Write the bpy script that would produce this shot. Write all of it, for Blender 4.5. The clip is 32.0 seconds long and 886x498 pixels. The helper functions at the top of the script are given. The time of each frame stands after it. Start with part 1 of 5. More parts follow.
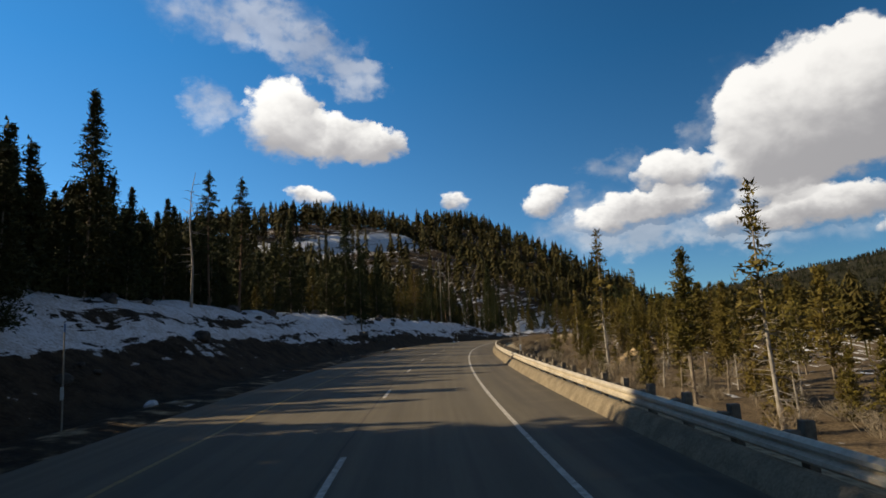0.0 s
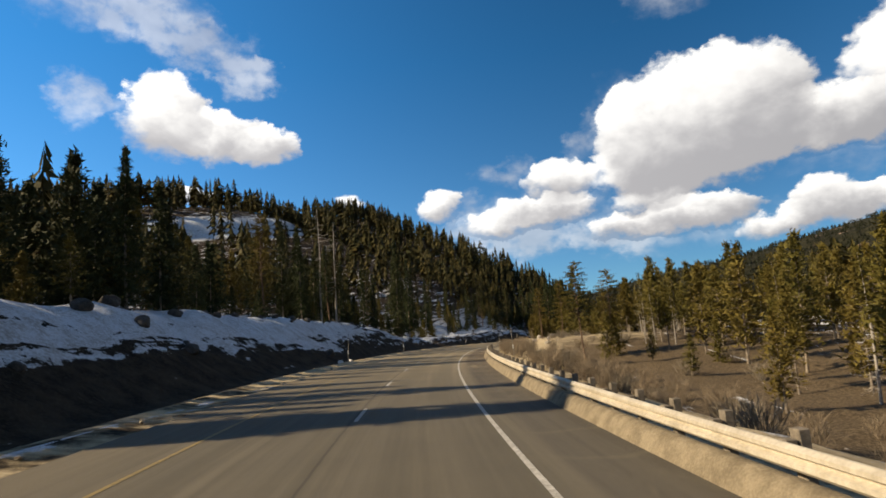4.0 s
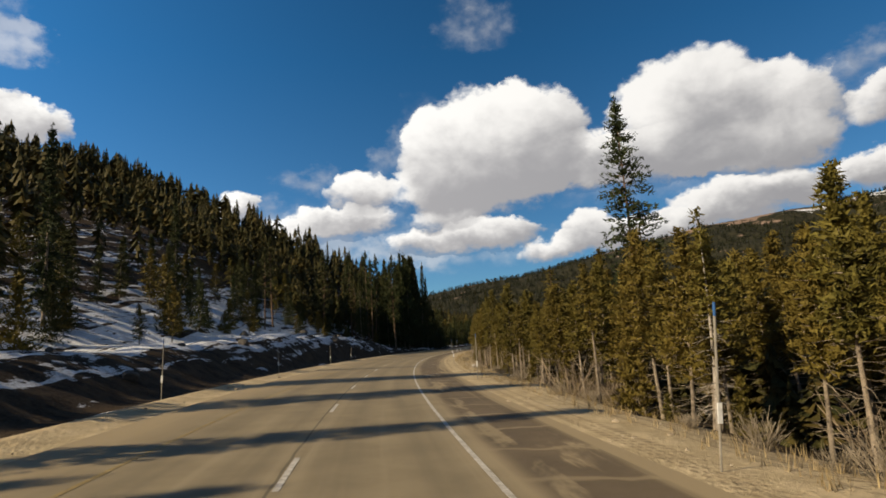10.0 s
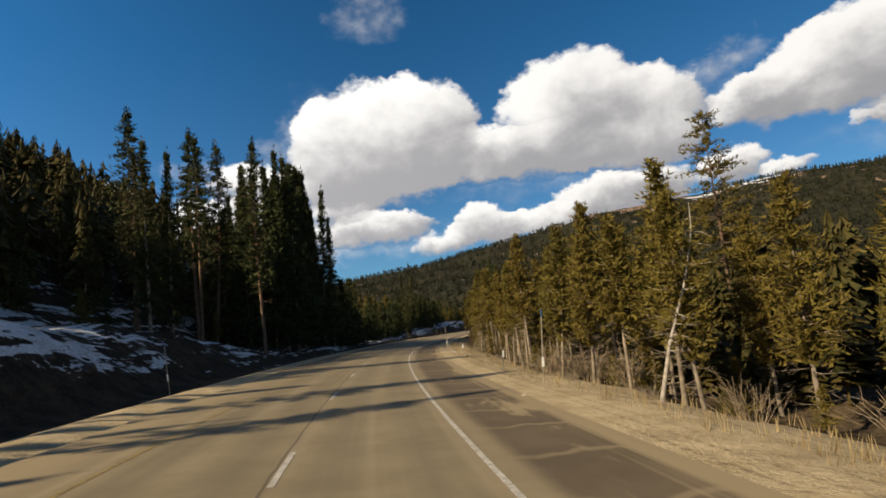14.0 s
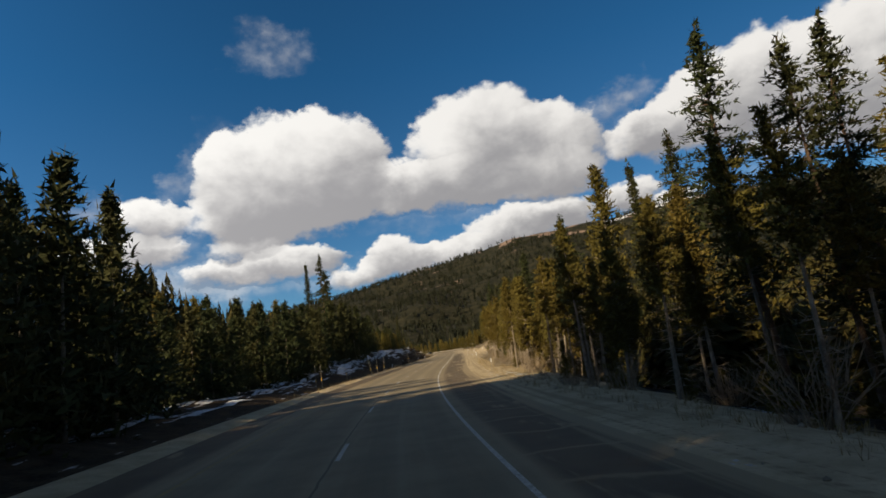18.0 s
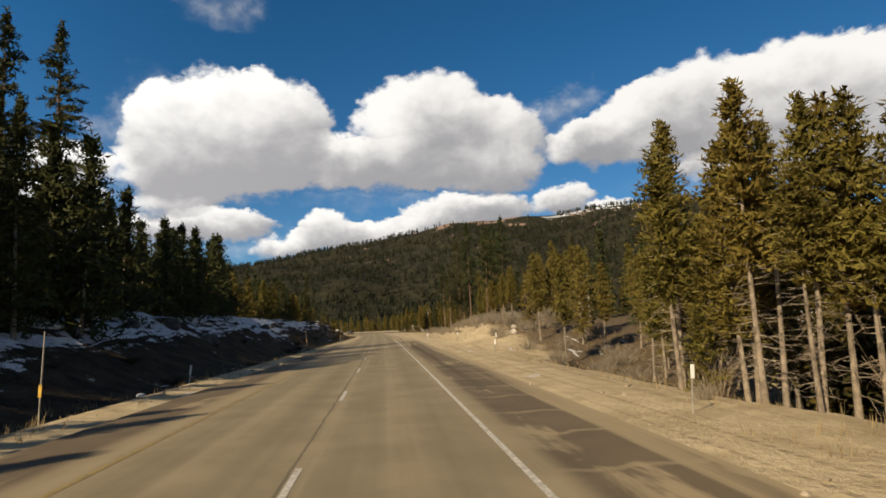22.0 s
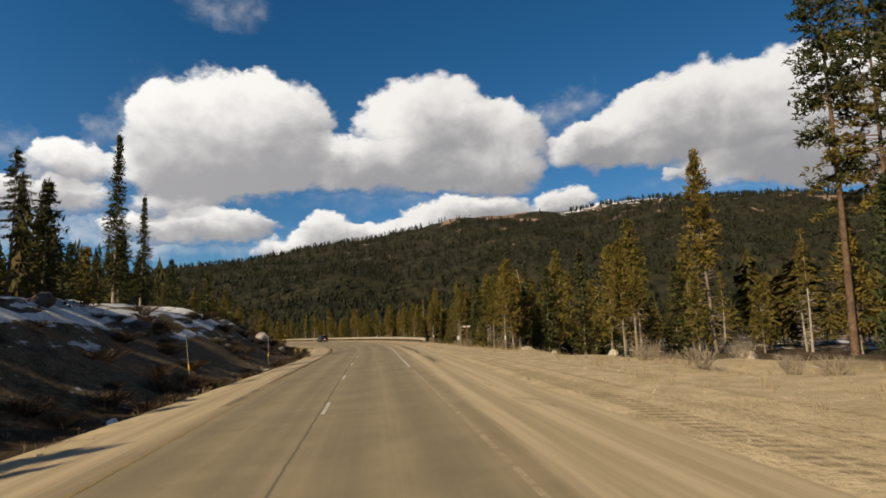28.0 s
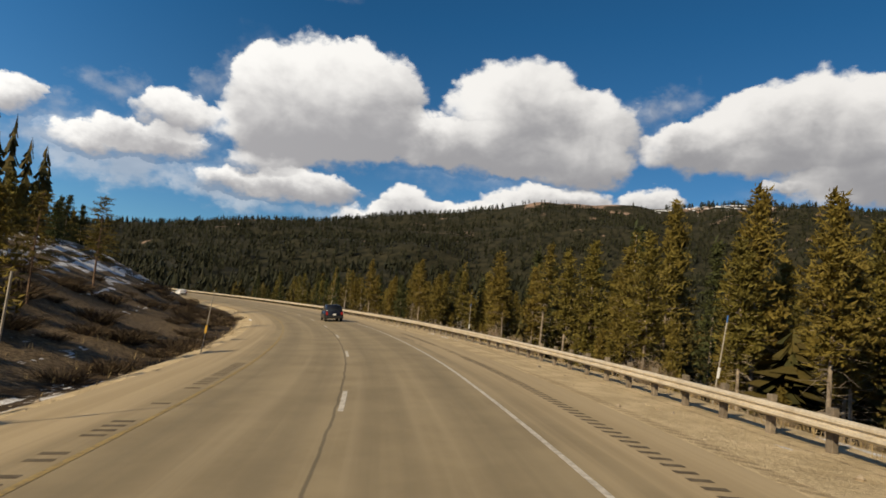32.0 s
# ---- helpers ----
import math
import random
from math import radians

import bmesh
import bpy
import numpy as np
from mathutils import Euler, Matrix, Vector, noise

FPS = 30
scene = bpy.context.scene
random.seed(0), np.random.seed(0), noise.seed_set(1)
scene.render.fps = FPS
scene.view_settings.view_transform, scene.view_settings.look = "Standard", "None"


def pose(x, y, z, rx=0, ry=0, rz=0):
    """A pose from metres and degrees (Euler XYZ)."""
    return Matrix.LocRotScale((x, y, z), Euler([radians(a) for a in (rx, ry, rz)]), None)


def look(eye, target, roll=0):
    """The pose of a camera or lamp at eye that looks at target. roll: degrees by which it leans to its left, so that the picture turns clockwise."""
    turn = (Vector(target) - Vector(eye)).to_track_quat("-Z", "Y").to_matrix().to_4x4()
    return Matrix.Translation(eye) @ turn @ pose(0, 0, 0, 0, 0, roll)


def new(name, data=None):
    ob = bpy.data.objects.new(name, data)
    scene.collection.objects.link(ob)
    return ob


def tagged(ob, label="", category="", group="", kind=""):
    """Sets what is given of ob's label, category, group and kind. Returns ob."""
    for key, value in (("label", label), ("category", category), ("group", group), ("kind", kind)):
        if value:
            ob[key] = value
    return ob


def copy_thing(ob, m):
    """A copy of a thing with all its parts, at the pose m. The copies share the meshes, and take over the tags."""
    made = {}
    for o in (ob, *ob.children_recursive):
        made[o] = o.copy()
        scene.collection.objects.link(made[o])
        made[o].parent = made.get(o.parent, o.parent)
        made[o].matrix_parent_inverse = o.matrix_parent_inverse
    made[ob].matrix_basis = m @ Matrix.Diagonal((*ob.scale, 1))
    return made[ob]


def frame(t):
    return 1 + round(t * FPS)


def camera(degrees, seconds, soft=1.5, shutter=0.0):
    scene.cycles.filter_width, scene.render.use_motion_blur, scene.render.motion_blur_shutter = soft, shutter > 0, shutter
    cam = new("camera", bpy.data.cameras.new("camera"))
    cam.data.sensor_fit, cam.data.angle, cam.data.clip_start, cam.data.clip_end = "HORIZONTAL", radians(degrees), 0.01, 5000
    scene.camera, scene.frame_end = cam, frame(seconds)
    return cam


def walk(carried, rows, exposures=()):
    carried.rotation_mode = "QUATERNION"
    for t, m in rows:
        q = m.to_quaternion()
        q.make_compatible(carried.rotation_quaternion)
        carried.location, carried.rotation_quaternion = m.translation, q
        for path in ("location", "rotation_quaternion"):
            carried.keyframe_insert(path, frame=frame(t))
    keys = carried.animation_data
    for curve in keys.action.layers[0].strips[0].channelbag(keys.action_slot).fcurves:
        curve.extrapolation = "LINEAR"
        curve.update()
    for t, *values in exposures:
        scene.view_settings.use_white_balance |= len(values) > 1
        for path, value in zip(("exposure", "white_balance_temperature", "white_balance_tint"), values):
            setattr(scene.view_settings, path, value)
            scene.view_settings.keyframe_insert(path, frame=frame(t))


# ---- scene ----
cam = camera(71.86, 32.0, soft=1.7)

# seconds, place, yaw, pitch, roll
ROWS = [
    (0, 0.00, 0.00, 0.00, -2.14, 9.21, -2.58),
    (0.5, -0.09, 9.80, 0.31, -3.37, 10.70, -2.91),
    (1, 0.02, 19.66, 0.61, -4.33, 10.27, -2.68),
    (1.5, 0.34, 29.59, 0.90, -6.22, 9.54, -3.24),
    (2, 0.86, 39.58, 1.18, -6.95, 9.40, -4.27),
    (2.5, 1.56, 49.63, 1.45, -8.71, 9.65, -3.79),
    (3, 2.44, 59.73, 1.71, -10.35, 8.40, -3.00),
    (3.5, 3.51, 69.94, 1.95, -11.33, 8.77, -3.65),
    (5.5, 10.17, 112.28, 2.83, -15.32, 9.37, -3.50),
    (6, 12.51, 123.24, 3.02, -17.08, 9.50, -3.55),
    (6.5, 15.14, 134.35, 3.19, -18.38, 9.28, -4.85),
    (7, 18.06, 145.57, 3.36, -20.49, 9.06, -4.56),
    (7.5, 21.25, 156.86, 3.50, -22.28, 9.50, -3.11),
    (8, 24.71, 168.22, 3.63, -23.45, 8.84, -3.43),
    (8.5, 28.45, 179.64, 3.74, -25.38, 8.90, -3.19),
    (9, 32.51, 191.11, 3.84, -28.72, 8.47, -3.06),
    (9.5, 36.90, 202.63, 3.92, -29.59, 8.14, -3.41),
    (10, 41.62, 214.19, 3.99, -30.97, 8.81, -3.56),
    (10.5, 46.66, 225.78, 4.05, -31.92, 9.64, -2.87),
    (11, 51.98, 237.33, 4.09, -34.73, 8.76, -3.31),
    (11.5, 57.53, 248.75, 4.13, -35.12, 8.67, -4.23),
    (12, 63.30, 260.05, 4.15, -37.40, 8.01, -6.00),
    (12.5, 69.29, 271.21, 4.17, -38.33, 8.78, -5.93),
    (13, 75.50, 282.22, 4.18, -39.62, 8.73, -5.35),
    (13.5, 81.94, 293.09, 4.18, -40.57, 8.45, -5.20),
    (14, 88.61, 303.80, 4.19, -40.91, 7.43, -5.66),
    (14.5, 95.47, 314.37, 4.19, -42.82, 8.21, -5.48),
    (16.5, 124.71, 355.21, 4.19, -45.18, 8.45, -5.80),
    (17, 132.55, 364.98, 4.19, -47.83, 7.87, -6.32),
    (17.5, 140.62, 374.52, 4.20, -48.55, 7.99, -6.44),
    (18, 148.91, 383.86, 4.21, -49.43, 9.47, -8.37),
    (18.5, 157.41, 392.99, 4.23, -51.28, 9.72, -5.84),
    (19, 166.09, 401.92, 4.25, -53.46, 7.69, -5.67),
    (19.5, 174.95, 410.64, 4.28, -53.33, 8.22, -6.54),
    (20, 183.99, 419.16, 4.32, -54.86, 6.84, -5.46),
    (20.5, 193.18, 427.49, 4.37, -53.94, 8.35, -5.60),
    (21, 202.51, 435.64, 4.43, -55.89, 6.91, -5.14),
    (21.5, 211.91, 443.69, 4.49, -56.59, 7.85, -5.43),
    (22, 221.34, 451.67, 4.55, -55.67, 7.46, -2.47),
    (22.5, 230.77, 459.62, 4.62, -55.33, 6.34, -0.74),
    (23, 240.19, 467.56, 4.70, -54.26, 7.90, -3.77),
    (23.5, 249.59, 475.50, 4.78, -55.36, 7.63, -3.30),
    (24, 258.96, 483.43, 4.86, -54.98, 7.46, -3.10),
    (24.5, 268.31, 491.35, 4.94, -54.36, 8.04, -2.06),
    (25, 277.65, 499.26, 5.03, -54.78, 7.84, -1.62),
    (25.5, 286.97, 507.15, 5.11, -54.68, 8.09, -1.30),
    (27.5, 324.00, 538.70, 5.44, -55.58, 8.70, -1.35),
    (28, 333.14, 546.65, 5.52, -55.60, 7.68, -2.04),
    (28.5, 342.21, 554.63, 5.59, -55.79, 9.02, 0.31),
    (29, 351.24, 562.64, 5.66, -55.13, 9.14, 3.42),
    (29.5, 360.25, 570.64, 5.73, -55.69, 9.01, 5.67),
    (30, 369.26, 578.61, 5.79, -53.54, 9.01, 6.87),
    (30.5, 378.24, 586.58, 5.84, -51.93, 10.34, 6.29),
    (31, 387.15, 594.60, 5.89, -51.62, 7.34, 6.44),
    (31.5, 395.89, 602.77, 5.93, -49.54, 7.20, 7.57),
    (32, 404.39, 611.19, 5.96, -48.67, 5.86, 5.96),
]


def aim(x, y, z, yaw, pitch, roll):
    a, b = radians(yaw), radians(pitch)
    way = Vector((-math.sin(a) * math.cos(b), math.cos(a) * math.cos(b), math.sin(b)))
    eye = Vector((x, y, z))
    return look(eye, eye + 50 * way, roll)


walk(cam, [(r[0], aim(*r[1:])) for r in ROWS], [(0, 0.12), (2, 0.2), (3.5, 0.4), (7, 0.46), (8, 0.3), (10, 0.18), (12, 0.26), (14, 0.28), (16.5, 0.08), (18, 0.08), (19.5, 0.1), (21, 0.2), (23, 0.28), (24.5, 0.0), (26, 0.0), (28, 0.1), (32, 0.12)])

# ---------------------------------------------------------------- light
SUN_AZ, SUN_EL = radians(88.5), radians(30)
sun = bpy.data.lights.new("sun", "SUN")
sun.energy, sun.angle, sun.color = 5.0, radians(0.55), (1.0, 0.82, 0.55)
sun_dir = Vector((-math.sin(SUN_AZ) * math.cos(SUN_EL), math.cos(SUN_AZ) * math.cos(SUN_EL), math.sin(SUN_EL)))
new("sun", sun).matrix_world = look(sun_dir * 400, (0, 0, 0))

world = bpy.data.worlds.new("sky")
scene.world = world
world.use_nodes = True
wt = world.node_tree
wt.nodes.clear()


class Net:
    """Short hand for node trees."""

    def __init__(self, tree):
        self.tree = tree

    def node(self, kind, **keys):
        n = self.tree.nodes.new(kind)
        for k, v in keys.items():
            if k.startswith("i_"):
                n.inputs[k[2:].replace("_", " ")].default_value = v
        return n

    def put(self, value, socket):
        if isinstance(value, bpy.types.NodeSocket):
            self.tree.links.new(value, socket)
        else:
            socket.default_value = value

    def math(self, op, a, b=0.0, clamp=False):
        n = self.tree.nodes.new("ShaderNodeMath")
        n.operation, n.use_clamp = op, clamp
        self.put(a, n.inputs[0])
        self.put(b, n.inputs[1])
        return n.outputs[0]

    def noise(self, vector, scale, detail=4.0, rough=0.55, warp=0.0):
        n = self.tree.nodes.new("ShaderNodeTexNoise")
        n.inputs["Scale"].default_value, n.inputs["Detail"].default_value = scale, detail
        n.inputs["Roughness"].default_value, n.inputs["Distortion"].default_value = rough, warp
        if vector is not None:
            self.tree.links.new(vector, n.inputs["Vector"])
        return n.outputs["Fac"]

    def span(self, value, a, b, c=0.0, d=1.0, kind="SMOOTHSTEP"):
        n = self.tree.nodes.new("ShaderNodeMapRange")
        n.interpolation_type = kind
        self.put(value, n.inputs[0])
        for k, v in zip((1, 2, 3, 4), (a, b, c, d)):
            self.put(v, n.inputs[k])
        return n.outputs[0]

    def mix(self, fac, a, b, kind="MIX"):
        n = self.tree.nodes.new("ShaderNodeMix")
        n.data_type, n.blend_type = "RGBA", kind
        self.put(fac, n.inputs[0])
        for v, s in ((a, n.inputs[6]), (b, n.inputs[7])):
            self.put((*v, 1.0) if isinstance(v, tuple) else v, s)
        return n.outputs[2]

    def join(self, x, y, z=0.0):
        n = self.tree.nodes.new("ShaderNodeCombineXYZ")
        for v, s in zip((x, y, z), n.inputs):
            self.put(v, s)
        return n.outputs[0]

    def split(self, v):
        n = self.tree.nodes.new("ShaderNodeSeparateXYZ")
        self.tree.links.new(v, n.inputs[0])
        return n.outputs


# clouds: bearing, height, half width, half height in degrees, weight
CUMULUS = [(-36.2, 17.6, 8.8, 5.8, 1), (-45.5, 15.6, 5.5, 2.6, 0.8), (-31.4, 17.0, 4.2, 4.8, 0.8), (-32.9, 14.3, 6.4, 2.8, 0.9), (-39.3, 18.2, 6.5, 5.3, 0.9), (-54.6, 18.6, 7.0, 5.4, 1), (-60.8, 17.2, 5.9, 4.1, 1), (-50.9, 15.2, 7.4, 2.5, 0.9), (-59.0, 14.5, 6.9, 2.3, 0.8), (-70.0, 16.1, 3.9, 2.3, 1), (-74.9, 17.2, 4.8, 3.5, 1), (-80.1, 17.3, 7.0, 4.9, 1), (-87.0, 16.5, 8.0, 5.5, 1), (-92.1, 15.2, 6.9, 5.8, 1), (-96.7, 13.7, 8.4, 5.5, 1), (-85.7, 12.9, 8.9, 1.9, 0.8), (-101.1, 12.2, 6.3, 4.5, 0.9), (12.7, 21.2, 3.8, 3.8, 1), (8.0, 19.7, 4.4, 2.3, 1), (4.0, 18.8, 3.0, 1.8, 1)]
LOW_BAND = [(-44.8, 9.2, 3.4, 2.1, 1), (-50.6, 9.1, 4.9, 1.6, 0.9), (-57.1, 10.4, 5.7, 1.9, 1), (-61.5, 11.2, 3.1, 1.5, 0.8), (-67.3, 11.4, 3.1, 1.6, 0.9), (-71.3, 10.3, 2.1, 0.9, 0.6), (-90.4, 11.4, 2.9, 1.5, 0.6), (-77.1, 12.8, 1.6, 0.6, 0.5), (-41.2, 8.1, 3.1, 1.3, 0.7), (-23.6, 14.4, 3.4, 2.1, 0.85), (-22.7, 11.8, 4.2, 1.4, 0.85), (-17.5, 11.1, 3.5, 1.3, 0.75), (-12.1, 12.9, 2.2, 1.3, 0.75), (-19.4, 12.2, 3.1, 1.1, 0.6), (-35.0, 9.9, 4.9, 1.7, 1), (-29.0, 9.6, 3.6, 1.3, 0.7), (-31.6, 11.5, 3.7, 1.1, 0.6), (10.2, 14.4, 2.4, 0.9, 0.7), (-3.6, 13.7, 1.7, 0.9, 0.6)]
THIN = [(18.9, 29.7, 6.5, 3.1, 0.8), (12.7, 28.8, 5.3, 2.8, 0.8), (9.5, 26.7, 5.4, 2.1, 0.8), (5.6, 24.8, 3.3, 1.9, 1), (19.0, 21.5, 3.0, 2.3, 0.9), (-18.7, 15.5, 2.9, 1.5, 0.6), (-35.6, 28.6, 4.9, 2.4, 0.55), (-15.2, 11.6, 3.0, 2.2, 0.5), (-20.2, 9.8, 5.0, 1.9, 0.6), (-28.1, 8.4, 3.9, 1.2, 0.5), (-69.6, 20.5, 2.9, 1.6, 0.6), (-66.6, 19.0, 3.2, 2.2, 0.65), (-26.6, 17.5, 2.2, 2.6, 0.6), (-46.5, 15.8, 5.0, 2.8, 0.6), (-24.0, 11.0, 13.0, 3.4, 0.5), (-33.0, 8.6, 9.0, 2.2, 0.6), (-17.0, 9.5, 8.0, 2.4, 0.45), (-52.0, 13.0, 12.0, 2.2, 0.5), (-84.0, 12.0, 12.0, 2.0, 0.5), (-30.5, 20.0, 4.0, 3.0, 0.4)]


def build_sky():
    n = Net(wt)
    sky = wt.nodes.new("ShaderNodeTexSky")
    sky.sky_type, sky.sun_disc = "NISHITA", False
    sky.sun_elevation, sky.sun_rotation = SUN_EL, -SUN_AZ
    sky.altitude, sky.air_density, sky.dust_density, sky.ozone_density = 1900, 1.0, 0.6, 2.0
    way = wt.nodes.new("ShaderNodeTexCoord").outputs["Generated"]
    x, y, z = n.split(way)
    deg = 180 / math.pi
    az = n.math("MULTIPLY", n.math("ARCTAN2", n.math("MULTIPLY", x, -1.0), y), deg)
    el = n.math("MULTIPLY", n.math("ARCSINE", z), deg)
    flat = n.join(az, n.math("MULTIPLY", el, 1.35))
    # billowed outline: the bearing and height are shifted by noise before the lobes are summed
    wob = n.node("ShaderNodeTexNoise", i_Scale=0.26, i_Detail=7.0, i_Roughness=0.62)
    wt.links.new(flat, wob.inputs["Vector"])
    wr, wg, wb = n.split(wob.outputs["Color"])

    def lobes(table, sway, heave):
        azw = n.math("ADD", az, n.math("MULTIPLY", n.math("SUBTRACT", wr, 0.5), sway))
        elw = n.math("ADD", el, n.math("MULTIPLY", n.math("SUBTRACT", wg, 0.5), heave))
        total, lift, side = 0.0, 0.0, 0.0
        for a, e, ra, re, w in table:
            u = n.math("DIVIDE", n.math("SUBTRACT", azw, a), ra * 1.10)
            v = n.math("DIVIDE", n.math("SUBTRACT", elw, e), re * 1.10)
            q = n.math("ADD", n.math("MULTIPLY", u, u), n.math("MULTIPLY", v, v))
            d = n.math("MULTIPLY", n.math("SUBTRACT", 1.0, q, clamp=True), w)
            total = n.math("ADD", total, d)
            lift = n.math("ADD", lift, n.math("MULTIPLY", d, v))
            side = n.math("ADD", side, n.math("MULTIPLY", d, u))
        return total, lift, side

    thick, up, left = lobes(CUMULUS + LOW_BAND, 5.0, 3.4)
    veil, _, _ = lobes(THIN, 9.0, 5.5)
    fine = n.noise(flat, 0.55, 5.0, 0.5)
    soft = n.math("SUBTRACT", fine, 0.5)
    rim = n.math("MULTIPLY", thick, 6.0, clamp=True)
    body = n.math("ADD", thick, n.math("MULTIPLY", n.math("MULTIPLY", soft, 0.8), rim))
    deep = n.math("MAXIMUM", thick, 0.05)
    rel, lean = n.math("DIVIDE", up, deep), n.math("DIVIDE", left, deep)
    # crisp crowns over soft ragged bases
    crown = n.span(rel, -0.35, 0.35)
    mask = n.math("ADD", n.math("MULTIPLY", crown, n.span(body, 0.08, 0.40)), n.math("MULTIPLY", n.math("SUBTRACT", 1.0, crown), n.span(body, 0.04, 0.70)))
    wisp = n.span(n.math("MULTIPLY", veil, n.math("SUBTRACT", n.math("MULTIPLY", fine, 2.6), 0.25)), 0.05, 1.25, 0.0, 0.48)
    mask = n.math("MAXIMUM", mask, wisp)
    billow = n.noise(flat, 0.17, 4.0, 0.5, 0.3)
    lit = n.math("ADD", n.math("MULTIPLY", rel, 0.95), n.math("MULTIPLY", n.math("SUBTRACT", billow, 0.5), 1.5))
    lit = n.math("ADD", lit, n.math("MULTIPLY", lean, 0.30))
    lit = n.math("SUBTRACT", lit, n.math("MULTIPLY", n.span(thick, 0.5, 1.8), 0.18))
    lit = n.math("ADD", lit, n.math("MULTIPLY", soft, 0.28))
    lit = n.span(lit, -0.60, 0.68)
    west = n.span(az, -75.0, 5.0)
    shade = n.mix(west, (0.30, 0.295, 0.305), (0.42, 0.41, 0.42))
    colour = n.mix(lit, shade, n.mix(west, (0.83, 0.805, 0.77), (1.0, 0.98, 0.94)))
    blue = n.node("ShaderNodeBackground")
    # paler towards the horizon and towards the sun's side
    tint = n.mix(n.span(el, 2.0, 26.0, kind="LINEAR"), (0.66, 1.02, 1.20), (0.30, 1.00, 1.34))
    clear = n.math("MAXIMUM", n.span(el, 36.0, 50.0), n.math("MAXIMUM", n.span(az, 45.0, 70.0), n.span(az, -130.0, -110.0, 1.0, 0.0)))
    tint = n.mix(clear, tint, (0.72, 0.74, 0.72))
    tint = n.mix(1.0, sky.outputs[0], tint, "MULTIPLY")
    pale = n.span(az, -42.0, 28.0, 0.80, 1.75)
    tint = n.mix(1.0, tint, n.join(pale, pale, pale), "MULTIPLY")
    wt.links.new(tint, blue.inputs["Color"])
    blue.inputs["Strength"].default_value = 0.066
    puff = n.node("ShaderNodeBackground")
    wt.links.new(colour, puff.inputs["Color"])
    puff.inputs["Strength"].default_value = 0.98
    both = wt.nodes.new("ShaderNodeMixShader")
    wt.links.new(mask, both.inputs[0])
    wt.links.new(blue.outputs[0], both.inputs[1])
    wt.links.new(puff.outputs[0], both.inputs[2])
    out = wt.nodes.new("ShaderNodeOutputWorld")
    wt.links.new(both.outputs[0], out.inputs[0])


build_sky()

# ---------------------------------------------------------------- materials


def material(name, rough=0.8, metal=0.0, spec=0.3):
    m = bpy.data.materials.new(name)
    m.use_nodes = True
    b = m.node_tree.nodes["Principled BSDF"]
    b.inputs["Roughness"].default_value, b.inputs["Metallic"].default_value = rough, metal
    b.inputs["Specular IOR Level"].default_value = spec
    n = Net(m.node_tree)
    place = m.node_tree.nodes.new("ShaderNodeNewGeometry").outputs["Position"]
    return m, n, b, place


def bump(n, b, height, strength=0.4, distance=0.02):
    k = n.tree.nodes.new("ShaderNodeBump")
    k.inputs["Strength"].default_value, k.inputs["Distance"].default_value = strength, distance
    n.tree.links.new(height, k.inputs["Height"])
    n.tree.links.new(k.outputs[0], b.inputs["Normal"])


def simple(name, dark, light, scale=3.0, rough=0.8, metal=0.0, spec=0.3, relief=0.0, per_object=0.0):
    """Two tones mixed by noise at two scales, with optional change from object to object."""
    m, n, b, place = material(name, rough, metal, spec)
    f = n.math("ADD", n.math("MULTIPLY", n.noise(place, scale, 5.0), 0.6), n.math("MULTIPLY", n.noise(place, scale * 9, 3.0), 0.4))
    c = n.mix(n.span(f, 0.32, 0.68), dark, light)
    if per_object:
        r = n.tree.nodes.new("ShaderNodeObjectInfo").outputs["Random"]
        c = n.mix(n.math("MULTIPLY", r, per_object), c, tuple(v * 0.45 for v in dark))
    n.tree.links.new(c, b.inputs["Base Color"])
    if relief:
        bump(n, b, n.noise(place, scale * 6, 5.0), relief, 0.05)
    return m


def foliage(name, dark, light, brown, island=False):
    m, n, b, place = material(name, 0.7, 0.0, 0.15)
    src = n.tree.nodes.new("ShaderNodeNewGeometry").outputs["Random Per Island"] if island else n.tree.nodes.new("ShaderNodeObjectInfo").outputs["Random"]
    f = n.noise(place, 0.9, 4.0)
    c = n.mix(n.span(f, 0.3, 0.7), dark, light)
    c = n.mix(n.math("MULTIPLY", src, 0.55), c, brown)
    fine = n.noise(place, 14.0, 2.0)
    c = n.mix(n.span(fine, 0.35, 0.75, 0.0, 0.5), c, tuple(v * 1.7 for v in light))
    n.tree.links.new(c, b.inputs["Base Color"])
    b.inputs["Transmission Weight"].default_value = 0.0
    return m


fir_green = foliage("fir_needles", (0.016, 0.022, 0.010), (0.045, 0.055, 0.018), (0.075, 0.055, 0.016))
pine_green = foliage("pine_needles", (0.034, 0.033, 0.008), (0.128, 0.106, 0.022), (0.150, 0.094, 0.020))
far_green = foliage("distant_needles", (0.013, 0.018, 0.008), (0.048, 0.046, 0.014), (0.120, 0.076, 0.018), island=True)
slope_green = foliage("mountainside_needles", (0.008, 0.011, 0.006), (0.020, 0.022, 0.010), (0.032, 0.027, 0.010), island=True)
flat_green = foliage("valley_needles", (0.020, 0.021, 0.007), (0.070, 0.059, 0.014), (0.100, 0.065, 0.015), island=True)
bark_grey = simple("grey_bark", (0.15, 0.12, 0.09), (0.44, 0.36, 0.27), 4.0, 0.95, relief=0.8, per_object=0.3)
bark_red = simple("reddish_bark", (0.09, 0.055, 0.035), (0.26, 0.17, 0.11), 3.0, 0.95, relief=0.8, per_object=0.3)
dead_wood = simple("bleached_dead_wood", (0.22, 0.19, 0.16), (0.48, 0.43, 0.37), 5.0, 0.9)

